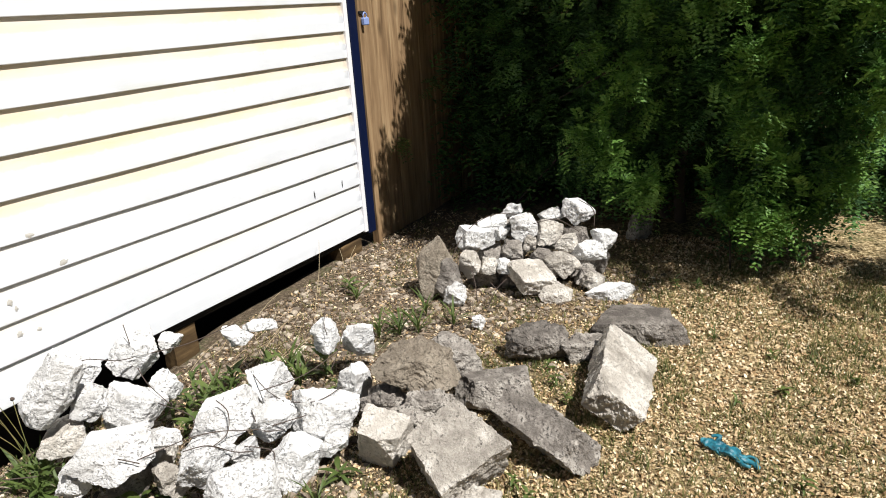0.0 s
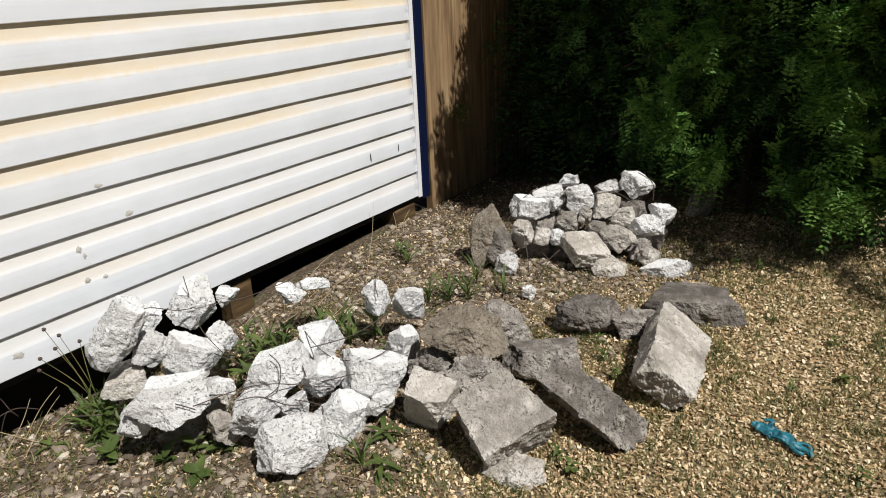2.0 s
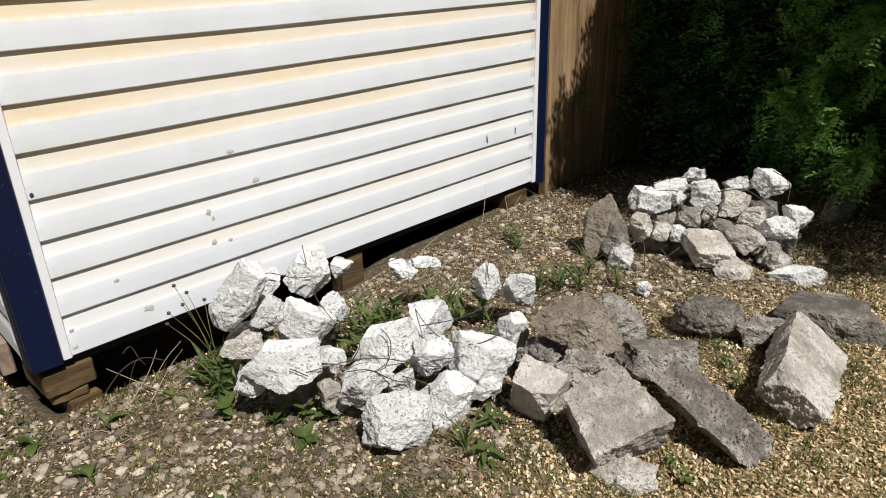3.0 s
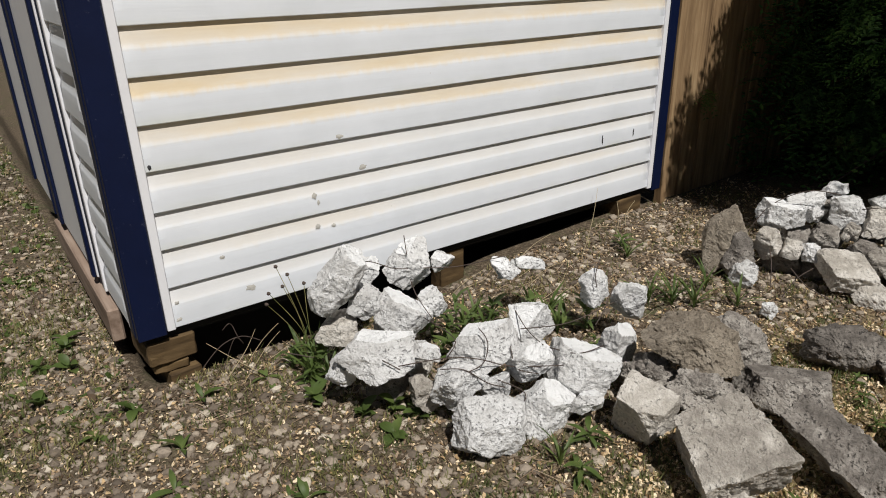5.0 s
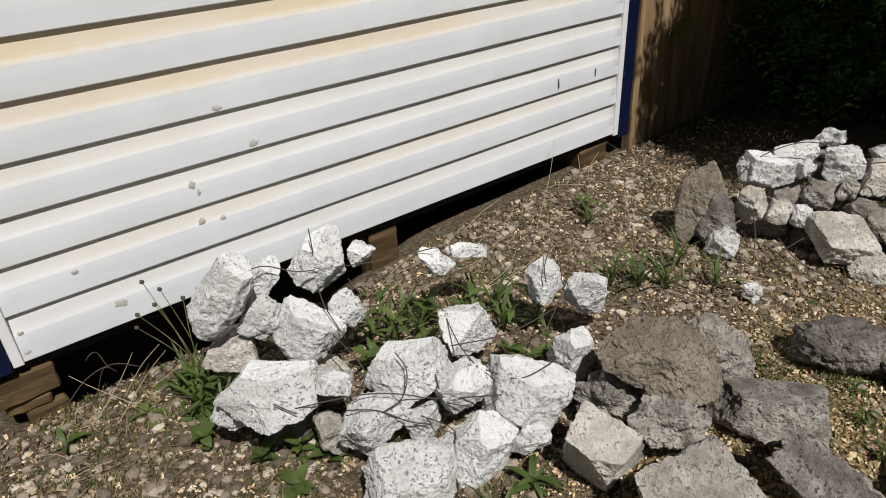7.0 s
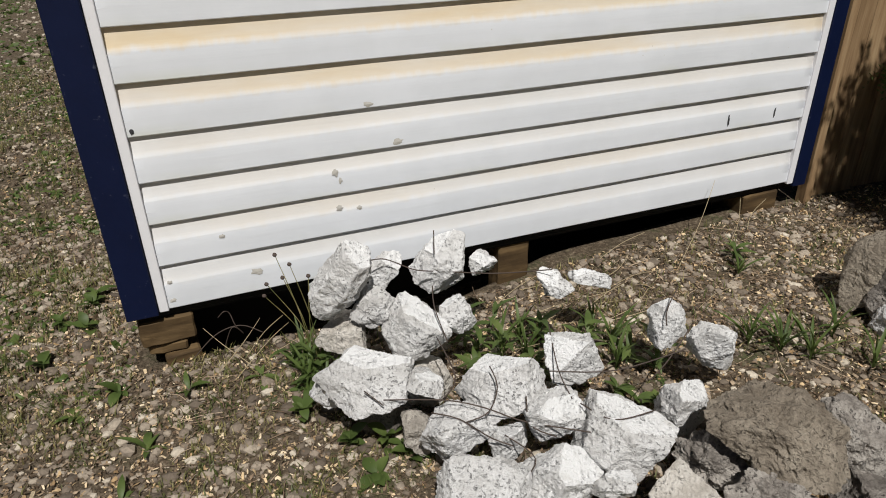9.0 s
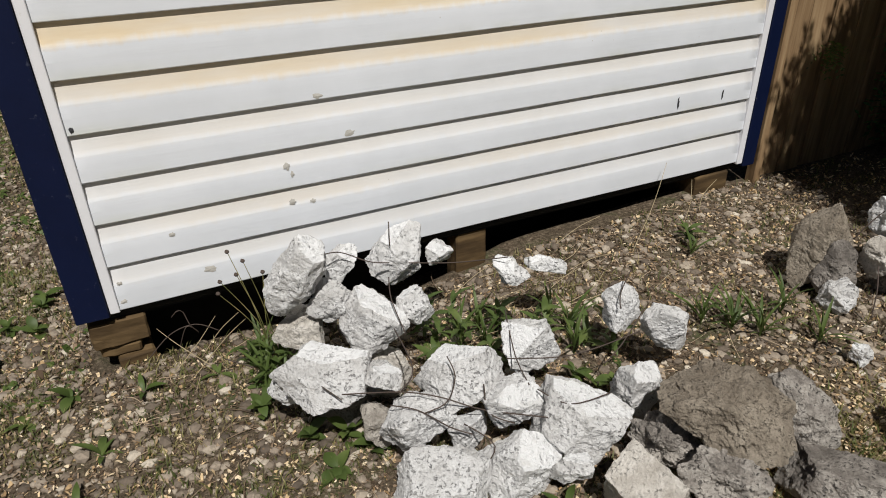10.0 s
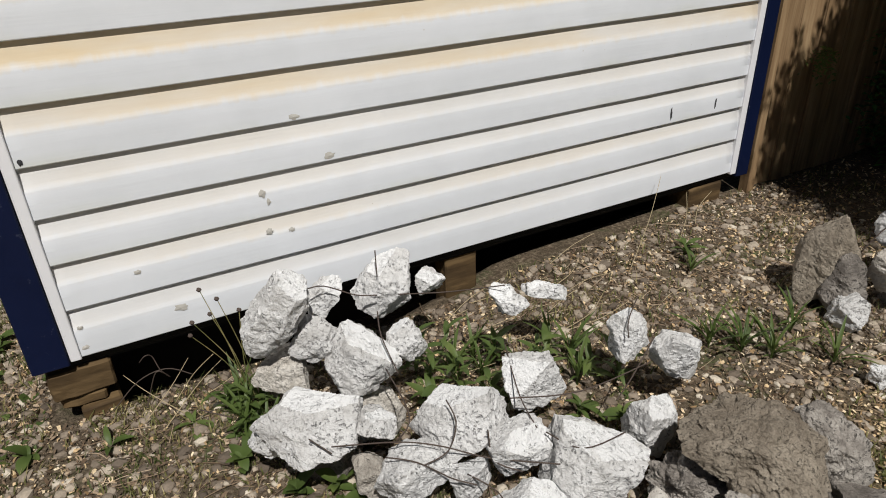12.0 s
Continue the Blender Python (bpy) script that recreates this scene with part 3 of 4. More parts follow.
concrete_chunk((-1.443, 2.424, 0.185), (0.108, 0.087, 0.177), (-10, 12, 32), 41, "grey", REAR, 4)
concrete_chunk((-1.391, 2.375, 0.129), (0.100, 0.081, 0.124), (9, 6, 25), 42, "white", REAR, 4)
concrete_chunk((-1.409, 2.625, 0.321), (0.167, 0.122, 0.113), (0, 15, 49), 43, "white", REAR, 4)
concrete_chunk((-1.387, 2.523, 0.233), (0.090, 0.073, 0.137), (8, 3, 21), 44, "pale", REAR, 4)
concrete_chunk((-1.362, 2.719, 0.372), (0.158, 0.079, 0.073), (10, -9, 55), 45, "white", REAR, 4)
concrete_chunk((-1.306, 2.810, 0.418), (0.094, 0.059, 0.054), (8, -7, 33), 46, "white", REAR, 4)
concrete_chunk((-1.236, 2.768, 0.351), (0.124, 0.101, 0.141), (-7, -13, 45), 47, "white", REAR, 4)
concrete_chunk((-1.136, 2.877, 0.389), (0.117, 0.078, 0.073), (10, 0, 20), 48, "white", REAR, 4)
concrete_chunk((-1.117, 2.808, 0.326), (0.116, 0.094, 0.104), (1, 10, 19), 49, "pale", REAR, 4)
concrete_chunk((-1.031, 2.953, 0.400), (0.154, 0.125, 0.122), (3, 13, 24), 50, "white", REAR, 4)
concrete_chunk((-1.311, 2.557, 0.223), (0.077, 0.063, 0.079), (-10, -6, 42), 51, "pale", REAR, 4)
concrete_chunk((-1.249, 2.585, 0.218), (0.085, 0.068, 0.078), (3, 12, 22), 52, "white", REAR, 4)
concrete_chunk((-1.015, 2.720, 0.214), (0.151, 0.122, 0.118), (-9, 4, 54), 53, "pale", REAR, 4)
concrete_chunk((-0.926, 2.837, 0.262), (0.157, 0.109, 0.102), (-9, -3, 52), 54, "white", REAR, 4)
concrete_chunk((-0.885, 2.903, 0.293), (0.116, 0.095, 0.096), (0, 2, 32), 55, "white", REAR, 4)
concrete_chunk((-1.028, 2.811, 0.287), (0.103, 0.083, 0.090), (6, -8, 17), 56, "pale", REAR, 4)
concrete_chunk((-0.874, 2.722, 0.157), (0.087, 0.070, 0.078), (-1, -15, 19), 57, "pale", REAR, 4)
concrete_chunk((-0.781, 2.708, 0.111), (0.206, 0.119, 0.111), (-7, 4, 49), 58, "white", REAR, 4)
concrete_chunk((-1.179, 2.728, 0.292), (0.054, 0.044, 0.069), (-9, 15, 27), 59, "pale", REAR, 4)
concrete_chunk((-1.311, 2.699, 0.333), (0.075, 0.060, 0.059), (3, -6, 54), 60, "white", REAR, 4)
concrete_chunk((-0.997, 2.590, 0.116), (0.133, 0.108, 0.133), (-2, -11, 17), 61, "pale", REAR, 4)
concrete_chunk((-1.182, 2.204, 0.120), (0.050, 0.041, 0.057), (0, -5, 38), 62, "white", REAR, 4)
concrete_chunk((-1.200, 1.275, 0.125), (0.10, 0.06, 0.06), (5, -14, 66), 26, "white", HEAP)
concrete_chunk((-1.695, 0.765, 0.175), (0.085, 0.07, 0.08), (0, 10, 60), 27, "white", HEAP)
# added filler, dark grey to stand for the shadow under the heap
concrete_chunk((-1.665, 0.905, 0.110), (0.13, 0.11, 0.12), (5, 4, 60), 28, "grey", HEAP, label="added dark grey filler chunk standing for the shadow below the heap")
concrete_chunk((-1.535, 0.965, 0.110), (0.10, 0.08, 0.12), (5, -14, 60), 29, "pale", HEAP)
concrete_chunk((-1.75, 1.045, 0.085), (0.15, 0.13, 0.14), (5, -14, 30), 30, "pale", HEAP)
concrete_chunk((-1.111, 2.594, 0.189), (0.185, 0.175, 0.08), (20, 4, 51), 74, "pale", REAR, 4, True)
# added fillers, coloured dark grey so that the pile's gaps look shaded
for k, (x, y, z, w) in enumerate([(-1.36, 2.60, 0.15, 0.14), (-1.22, 2.66, 0.15, 0.15), (-1.26, 2.72, 0.26, 0.15), (-1.1, 2.75, 0.2, 0.18), (-0.98, 2.82, 0.18, 0.16), (-1.15, 2.86, 0.28, 0.16), (-1.36, 2.68, 0.22, 0.15), (-0.9, 2.76, 0.15, 0.12),
                                  (-1.03, 2.92, 0.28, 0.15), (-0.92, 2.90, 0.19, 0.14), (-1.32, 2.80, 0.33, 0.13)]):
    concrete_chunk((x, y, z), (w, w * 0.8, w * 0.75), (k * 31 % 40 - 20, k * 17 % 40 - 20, k * 53 % 180), 110 + k, "grey", REAR, 4)
concrete_chunk((-0.85, 3.42, 0.20), (0.12, 0.10, 0.21), (5, 8, 30), 75, "grey", REAR, 4, label="upright grey concrete piece in the shade")
concrete_chunk((-1.105, 1.610, 0.252), (0.27, 0.23, 0.15), (0, 4, 50), 80, "brown", SLABS, rough=1.4)
concrete_chunk((-1.150, 1.500, 0.150), (0.13, 0.10, 0.13), (10, 14, 60), 91, "grey", SLABS, rough=2.0)
concrete_chunk((-1.010, 1.530, 0.145), (0.17, 0.12, 0.13), (-8, 5, 40), 92, "grey", SLABS, rough=2.2)
concrete_chunk((-1.035, 1.785, 0.205), (0.22, 0.13, 0.13), (10, 30, 40), 81, "grey", SLABS, rough=1.3)
concrete_chunk((-0.888, 1.759, 0.130), (0.275, 0.125, 0.105), (-10, -1, 36), 82, "grey", SLABS, slab=True)
concrete_chunk((-1.075, 1.375, 0.118), (0.17, 0.13, 0.20), (20, 8, 10), 83, "pale", SLABS, slab=True)
concrete_chunk((-0.825, 1.385, 0.150), (0.225, 0.235, 0.190), (23, 24, -21), 84, "pale", SLABS, slab=True, rough=1.3)
concrete_chunk((-0.735, 1.300, 0.055), (0.17, 0.11, 0.07), (5, -8, 20), 85, "pale", SLABS)
concrete_chunk((-0.635, 1.590, 0.152), (0.350, 0.120, 0.140), (42, 14, -13), 86, "grey", SLABS, slab=True, rough=1.9)
concrete_chunk((-0.530, 1.995, 0.138), (0.221, 0.49, 0.110), (-4, 38, 9.6), 97, "pale", SLABS, slab=True, rough=1.3)
concrete_chunk((-0.590, 2.420, 0.125), (0.38, 0.20, 0.10), (0, 0, 24), 88, "grey", SLABS, slab=True, rough=1.5)
concrete_chunk((-0.870, 2.110, 0.150), (0.24, 0.14, 0.12), (0, 5, 40), 89, "grey", SLABS, rough=1.5)
concrete_chunk((-0.720, 2.190, 0.125), (0.20, 0.12, 0.10), (0, -5, 35), 90, "grey", SLABS, rough=1.5)


# ---- bent reinforcing wire ----
def wire(points, radius=0.0016, label="thin bent rusty wire sticking out of the rubble"):
    v, f = tube(points, radius)
    ob = new("wire", arrays_mesh("wire", v, f, M_RUST, True))
    tagged(ob, label, "wire", "reinforcing wires")


wire([(-1.539, 0.868, 0.230), (-1.464, 0.987, 0.249), (-1.419, 1.066, 0.237), (-1.372, 1.150, 0.204), (-1.279, 1.263, 0.211)])
wire([(-1.459, 0.956, 0.226), (-1.412, 1.005, 0.229), (-1.387, 1.071, 0.172), (-1.361, 1.116, 0.153)])
wire([(-1.477, 1.109, 0.299), (-1.433, 1.108, 0.272), (-1.411, 1.076, 0.226), (-1.404, 1.016, 0.222)])
wire([(-1.684, 1.058, 0.260), (-1.482, 1.025, 0.291), (-1.466, 0.988, 0.250)])
wire([(-1.925, 1.148, 0.439), (-1.891, 1.135, 0.382)])
wire([(-1.890, 0.938, 0.404), (-1.897, 0.995, 0.395), (-1.871, 1.065, 0.361), (-1.864, 1.120, 0.346)])
wire([(-1.850, 1.173, 0.339), (-1.830, 1.303, 0.315), (-1.708, 1.404, 0.368)])
wire([(-1.617, 1.346, 0.269), (-1.472, 1.292, 0.239), (-1.370, 1.269, 0.233)])
wire([(-1.460, 1.260, 0.250), (-1.411, 1.417, 0.239), (-1.400, 1.614, 0.252)])
wire([(-1.354, 1.282, 0.227), (-1.273, 1.317, 0.233), (-1.284, 1.440, 0.209)])
wire([(-1.502, 1.653, 0.369), (-1.481, 1.610, 0.324), (-1.460, 1.596, 0.290)])
wire([(-1.427, 1.644, 0.295), (-1.396, 1.559, 0.236), (-1.342, 1.463, 0.246)])
wire([(-1.821, 1.101, 0.328), (-1.756, 1.082, 0.298), (-1.664, 1.081, 0.250)])
wire([(-1.395, 1.162, 0.257), (-1.362, 1.159, 0.200), (-1.317, 1.200, 0.188)])
wire([(-1.383, 1.105, 0.171), (-1.310, 1.146, 0.148), (-1.264, 1.077, 0.135)])
wire([(-1.557, 0.828, 0.256), (-1.519, 0.862, 0.231)])
wire([(-1.796, 0.648, 0.231), (-1.751, 0.708, 0.215)])


for k, pts in enumerate([[(-1.47, 2.50, 0.26), (-1.43, 2.57, 0.37), (-1.33, 2.64, 0.44), (-1.24, 2.72, 0.43)], [(-1.0, 2.88, 0.48), (-0.93, 2.88, 0.44), (-0.92, 2.87, 0.36)], [(-1.24, 2.43, 0.20), (-1.16, 2.41, 0.16), (-1.07, 2.43, 0.13)],
                         [(-1.34, 2.44, 0.25), (-1.30, 2.40, 0.20), (-1.28, 2.38, 0.12)], [(-1.17, 2.45, 0.22), (-1.20, 2.40, 0.18), (-1.22, 2.36, 0.11)], [(-1.15, 2.70, 0.40), (-1.05, 2.74, 0.42), (-0.96, 2.78, 0.36)]]):
    wire(pts, 0.0018)


wire([(-2.07, 0.458, 0.10), (-2.07, 0.531, 0.165), (-2.07, 0.602, 0.178), (-2.05, 0.66, 0.15)], 0.0014, "thin bent wire poking from under the shed")
wire([(-2.07, 0.546, 0.219), (-2.06, 0.563, 0.24), (-2.07, 0.578, 0.226), (-2.06, 0.588, 0.187), (-2.07, 0.606, 0.149), (-2.06, 0.578, 0.184), (-2.08, 0.545, 0.10), (-2.08, 0.53, 0.06)], 0.0014, "thin looped wire beneath the shed's edge")


# ---- glove ----
def build_glove():
    glove = empty("rubber_glove", (-0.155, 1.825, ground_z(-0.155, 1.825) + 0.002), "crumpled teal rubber glove lying on the straw", "glove")
    glove.rotation_euler = (0, 0, radians(-18))
    glove.scale = (0.88, 0.95, 0.9)

    def crumple(verts, seed, flat):
        out = []
        for v in verts:
            v = Vector(v)
            n = noise.noise_vector(v * 38 + Vector((seed, 0, 0)))
            out.append((v.x + 0.008 * n.x, v.y + 0.008 * n.y, max(0.0, v.z * flat + 0.009 * n.z)))
        return out

    bm = bmesh.new()
    bmesh.ops.create_icosphere(bm, subdivisions=5, radius=1)
    for v in bm.verts:
        v.co = Vector((v.co.x * 0.085 - 0.01, v.co.y * 0.027 * (1 - 0.25 * v.co.x), v.co.z * 0.015 + 0.013))
        n = noise.turbulence_vector(v.co * 40, 3, False)
        v.co += Vector((0.007 * n.x, 0.008 * n.y, 0.010 * n.z))
    part("palm", mesh_of("palm", bm, M_GLOVE, True), M_GLOVE, glove)
    for k, pts in enumerate([[(0.05, 0.012, 0.012), (0.075, 0.02, 0.016), (0.098, 0.014, 0.01)], [(0.05, -0.006, 0.012), (0.08, -0.004, 0.014), (0.112, -0.008, 0.008)],
                             [(0.04, -0.02, 0.012), (0.065, -0.028, 0.014), (0.09, -0.022, 0.008)], [(-0.05, 0.015, 0.018), (-0.045, 0.03, 0.032), (-0.07, 0.022, 0.034)]]):
        v, f = tube(pts, 0.0085, 10, 0.8)
        part("finger", arrays_mesh("finger", crumple(v, k * 9.0, 0.9), f, M_GLOVE, True), M_GLOVE, glove)


build_glove()


# ---- weeds ----
def leaf_mesh(name, length, width, droop, material, fold=0.25):
    verts, faces = [], []
    n = 6
    for i in range(n + 1):
        t = i / n
        w = width * math.sin(math.pi * min(1, t * 0.94 + 0.05)) ** 0.8 / 2
        x, z = length * t, length * (0.35 * t - droop * t * t)
        verts += [(x, -w, z + fold * w), (x, 0, z), (x, w, z + fold * w)]
    for i in range(n):
        a = i * 3
        faces += [(a, a + 3, a + 4, a + 1), (a + 1, a + 4, a + 5, a + 2)]
    return arrays_mesh(name, verts, faces, material, True)


LEAVES = [leaf_mesh("leaf", 0.060, 0.034, 0.45, M_WEED), leaf_mesh("leaf", 0.075, 0.020, 0.6, M_WEED), leaf_mesh("leaf", 0.13, 0.010, 0.5, M_WEED)]


def weed(x, y, tall, count, sort, seed, label):
    rng = random.Random(seed)
    z = ground_z(x, y)
    w = empty("weed", (x, y, z - 0.003), label, "weed", "weeds")
    v, f = tube([(0, 0, 0), (rng.uniform(-0.01, 0.01), rng.uniform(-0.01, 0.01), tall * 0.5), (rng.uniform(-0.02, 0.02), rng.uniform(-0.02, 0.02), tall)], 0.0016, 5, 0.5)
    part("stem", arrays_mesh("stem", v, f, M_WEED, True), M_WEED, w)
    for i in range(count):
        ob = new("leaf", LEAVES[sort])
        ob.parent = w
        k = rng.uniform(0.5, 1.1) if x < -0.95 else rng.uniform(0.25, 0.5)
        up = rng.uniform(10, -55) if sort < 2 else rng.uniform(-35, -75)
        ob.matrix_basis = pose(0, 0, tall * (i / count) ** 0.8 * (1.0 if sort < 2 else 0.25), rng.uniform(-15, 15), up, i * 137.5 + rng.uniform(-25, 25)) @ Matrix.Diagonal((k, k, k, 1))


BROAD, NARROW, GRASSY = "low broad-leaved green weed among the rubble", "leafy green weed with narrow leaves", "tuft of tall green grass on the soil"
for k, (x, y, tall, count, sort) in enumerate([
        (-1.60, 0.885, 0.05, 9, 0), (-1.545, 0.93, 0.06, 7, 0), (-1.64, 0.80, 0.03, 7, 0), (-1.52, 0.83, 0.02, 6, 0), (-2.08, 0.25, 0.02, 6, 0), (-1.96, 0.63, 0.02, 5, 1), (-2.35, 0.02, 0.03, 6, 0),
        (-1.90, 0.77, 0.10, 14, 1), (-1.96, 0.72, 0.09, 12, 1), (-1.86, 0.74, 0.05, 12, 1), (-1.83, 0.83, 0.05, 9, 1), (-1.78, 0.71, 0.04, 9, 0), (-1.93, 0.80, 0.15, 16, 2), (-1.88, 0.75, 0.13, 16, 2), (-1.97, 0.76, 0.12, 14, 2), (-1.84, 0.79, 0.10, 14, 2),
        (-1.79, 1.22, 0.15, 14, 1), (-1.72, 1.27, 0.16, 14, 1), (-1.68, 1.20, 0.12, 12, 0), (-1.84, 1.30, 0.15, 12, 1), (-1.75, 1.36, 0.13, 14, 2), (-1.66, 1.33, 0.10, 12, 1)]):
    weed(x, y, tall, count, sort, 200 + k, (BROAD, NARROW, GRASSY)[sort])
for k, (x, y, tall, count, sort) in enumerate([
        (-1.88, 1.22, 0.14, 12, 1), (-1.80, 1.30, 0.18, 12, 2), (-1.70, 1.18, 0.10, 12, 1), (-1.78, 1.42, 0.12, 14, 1), (-1.83, 1.38, 0.14, 12, 2), (-1.62, 1.40, 0.08, 12, 1), (-1.72, 1.52, 0.10, 12, 1), (-1.77, 1.60, 0.14, 10, 2), (-1.62, 1.62, 0.07, 12, 1)]):
    weed(x, y, tall, count, sort, 500 + k, (BROAD, NARROW, GRASSY)[sort])
for k, (x, y, tall, count, sort) in enumerate([
        (-1.66, 1.50, 0.16, 12, 1), (-1.60, 1.57, 0.14, 12, 2), (-1.70, 1.62, 0.15, 12, 2), (-1.55, 1.66, 0.12, 14, 1), (-1.50, 1.50, 0.06, 10, 1), (-1.43, 1.58, 0.05, 9, 0),
        (-1.46, 2.03, 0.12, 18, 2), (-1.52, 1.97, 0.12, 18, 2), (-1.40, 2.08, 0.10, 16, 2), (-1.45, 2.22, 0.10, 14, 2), (-1.84, 2.23, 0.05, 10, 2), (-1.92, 2.28, 0.05, 10, 1),
        (-1.30, 2.20, 0.07, 10, 2), (-1.12, 1.10, 0.07, 10, 2), (-0.66, 1.42, 0.05, 12, 1), (-0.60, 1.38, 0.05, 10, 0), (-0.74, 1.93, 0.06, 14, 1), (-0.67, 1.86, 0.05, 12, 1)]):
    weed(x, y, tall, count, sort, 300 + k, (BROAD, NARROW, GRASSY)[sort])
for k, (x, y, tall, count, sort) in enumerate([
        (-0.17, 2.09, 0.03, 8, 1), (-0.04, 2.20, 0.03, 9, 0), (-0.54, 2.85, 0.06, 12, 1), (-0.45, 2.88, 0.05, 12, 1), (-0.31, 2.49, 0.03, 9, 2), (0.05, 1.75, 0.05, 9, 1), (-0.80, 2.02, 0.04, 10, 1),
        (-1.14, 1.23, 0.05, 10, 1), (-1.06, 1.12, 0.04, 9, 1), (-2.60, 0.05, 0.03, 8, 0), (-2.75, 0.15, 0.04, 9, 1), (-2.45, -0.2, 0.03, 8, 1), (0.16, 2.35, 0.03, 8, 0), (-0.10, 2.42, 0.03, 9, 1)]):
    weed(x, y, tall, count, sort, 400 + k, (BROAD, NARROW, GRASSY)[sort])
yard = random.Random(61)
for k in range(26):
    x, y = yard.uniform(-4.6, -2.3), yard.uniform(-1.3, 0.2)
    weed(x, y, yard.uniform(0.015, 0.035), yard.randint(5, 8), k % 2, 600 + k, "small low green weed growing in the gravel")
for k in range(9):
    x, y = yard.uniform(-2.1, -1.3), yard.uniform(0.05, 0.65)
    weed(x, y, 0.012, 5, 1, 640 + k, "tiny green weed seedling in the gravel")


def seed_stalk(foot, head, seed):
    rng = random.Random(seed)
    s = empty("seed_stalk", foot, "thin green stalk with a dry brown seed head beside the shed", "weed", "seed stalks")
    d = Vector(head) - Vector(foot)
    side = Vector((rng.uniform(-0.02, 0.02), rng.uniform(-0.03, 0.03), 0))
    v, f = tube([(0, 0, -0.01), d * 0.5 + side, d], 0.0016, 5, 0.6)
    part("stem", arrays_mesh("stem", v, f, M_GRASS, True), M_GRASS, s)
    bm = bmesh.new()
    bmesh.ops.create_icosphere(bm, subdivisions=2, radius=0.006)
    for q in bm.verts:
        q.co *= 1 + 0.5 * noise.noise(q.co * 400)
        q.co += d
    part("seed_head", bm, M_RUST, s)


for k, (foot, head) in enumerate([((-1.93, 0.78), (-2.0, 0.719, 0.418)), ((-1.92, 0.80), (-2.0, 0.754, 0.381)), ((-1.90, 0.80), (-1.98, 0.798, 0.345)), ((-1.94, 0.79), (-2.0, 0.686, 0.334)), ((-1.92, 0.77), (-1.99, 0.73, 0.350)),
                                  ((-1.95, 0.78), (-2.0, 0.675, 0.299))]):
    seed_stalk((*foot, ground_z(*foot)), head, 20 + k)


# ---- shrub ----
def spray(verts, faces, rng, p, out, length, leaf, pairs):
    """One feathery compound leaf that starts at p and points along out."""
    side = np.cross(out, rng.normal(0, 0.35, 3) + np.array((0, 0, 1.0)))
    side /= np.linalg.norm(side) + 1e-9
    nrm = np.cross(side, out)
    ln = length * rng.uniform(0.6, 1.25)
    for k in range(pairs):
        t = (k + 0.6) / pairs
        q = p + out * ln * t - np.array((0, 0, 0.4 * ln * t * t)) + rng.normal(0, 0.0015, 3)
        s = leaf * rng.uniform(0.75, 1.2) * (1 - 0.5 * abs(t - 0.45))
        for sg in (-1, 1):
            ax = side * sg * 0.92 + out * rng.uniform(0.2, 0.6) + nrm * rng.uniform(-0.3, 0.3)
            wd = (out - ax * (out @ ax) / (ax @ ax)) * s * 0.28
            i = len(verts)
            mid = q + ax * s * 0.5 + nrm * s * 0.08
            verts += [q, mid - wd, q + ax * s, mid + wd]
            faces.append((i, i + 1, i + 2, i + 3))


def unit(v):
    return v / (np.linalg.norm(v) + 1e-9)


def make_sprays(centres, count, rng, length, leaf, pairs, tuft=1):
    """Leaves on the outside of the crown's clumps, in tufts round the branch tips."""
    verts, faces = [], []
    cum = np.cumsum([c[3] ** 2 for c in centres])
    for _ in range(count):
        c = centres[int(np.searchsorted(cum, rng.uniform(0, cum[-1])))]
        d = unit(rng.normal(0, 1, 3))
        tip = np.array(c[:3]) + d * c[3] * rng.uniform(0.7, 1.1) * np.array((1, 0.85, 1))
        if tip[2] < 0.16 + 0.1 * rng.rand():
            continue
        main = unit(d + rng.normal(0, 0.35, 3) + np.array((0.1, -0.25, -0.05)))
        for _k in range(tuft):
            back = rng.uniform(0, 0.22) if tuft > 1 else 0.0
            out = unit(main + rng.normal(0, 0.55, 3))
            spray(verts, faces, rng, tip - main * back + rng.normal(0, 0.012, 3), out, length, leaf, pairs)
    return verts, faces


# (x, y, z, radius) of the crown's clumps: in the corner, in the middle, bulging forward, far, on top, overhanging
CLUMPS = [(-1.55, 4.15, 0.75, 0.55), (-1.5, 4.05, 1.5, 0.6), (-1.5, 3.6, 1.95, 0.42), (-1.62, 3.66, 1.25, 0.34), (-1.75, 3.78, 0.75, 0.3), (-1.3, 3.65, 0.95, 0.35), (-1.4, 3.75, 0.5, 0.32), (-1.05, 3.55, 0.55, 0.3)]
CLUMPS += [(-1.0, 3.85, 0.95, 0.5), (-1.05, 3.7, 1.55, 0.55), (-0.75, 3.62, 1.15, 0.4), (-0.65, 3.62, 1.7, 0.45), (-0.45, 3.75, 1.15, 0.5)]
CLUMPS += [(-0.20, 3.42, 0.72, 0.34), (-0.24, 3.36, 0.42, 0.25), (-0.38, 3.36, 1.05, 0.33), (-0.15, 3.42, 1.38, 0.33), (-0.62, 3.38, 1.35, 0.28), (-0.95, 3.40, 0.95, 0.26)]
CLUMPS += [(0.15, 3.95, 1.45, 0.45), (0.35, 4.0, 1.95, 0.5), (0.9, 4.7, 1.45, 0.45), (1.2, 4.75, 2.0, 0.5), (0.6, 4.75, 1.05, 0.32)]
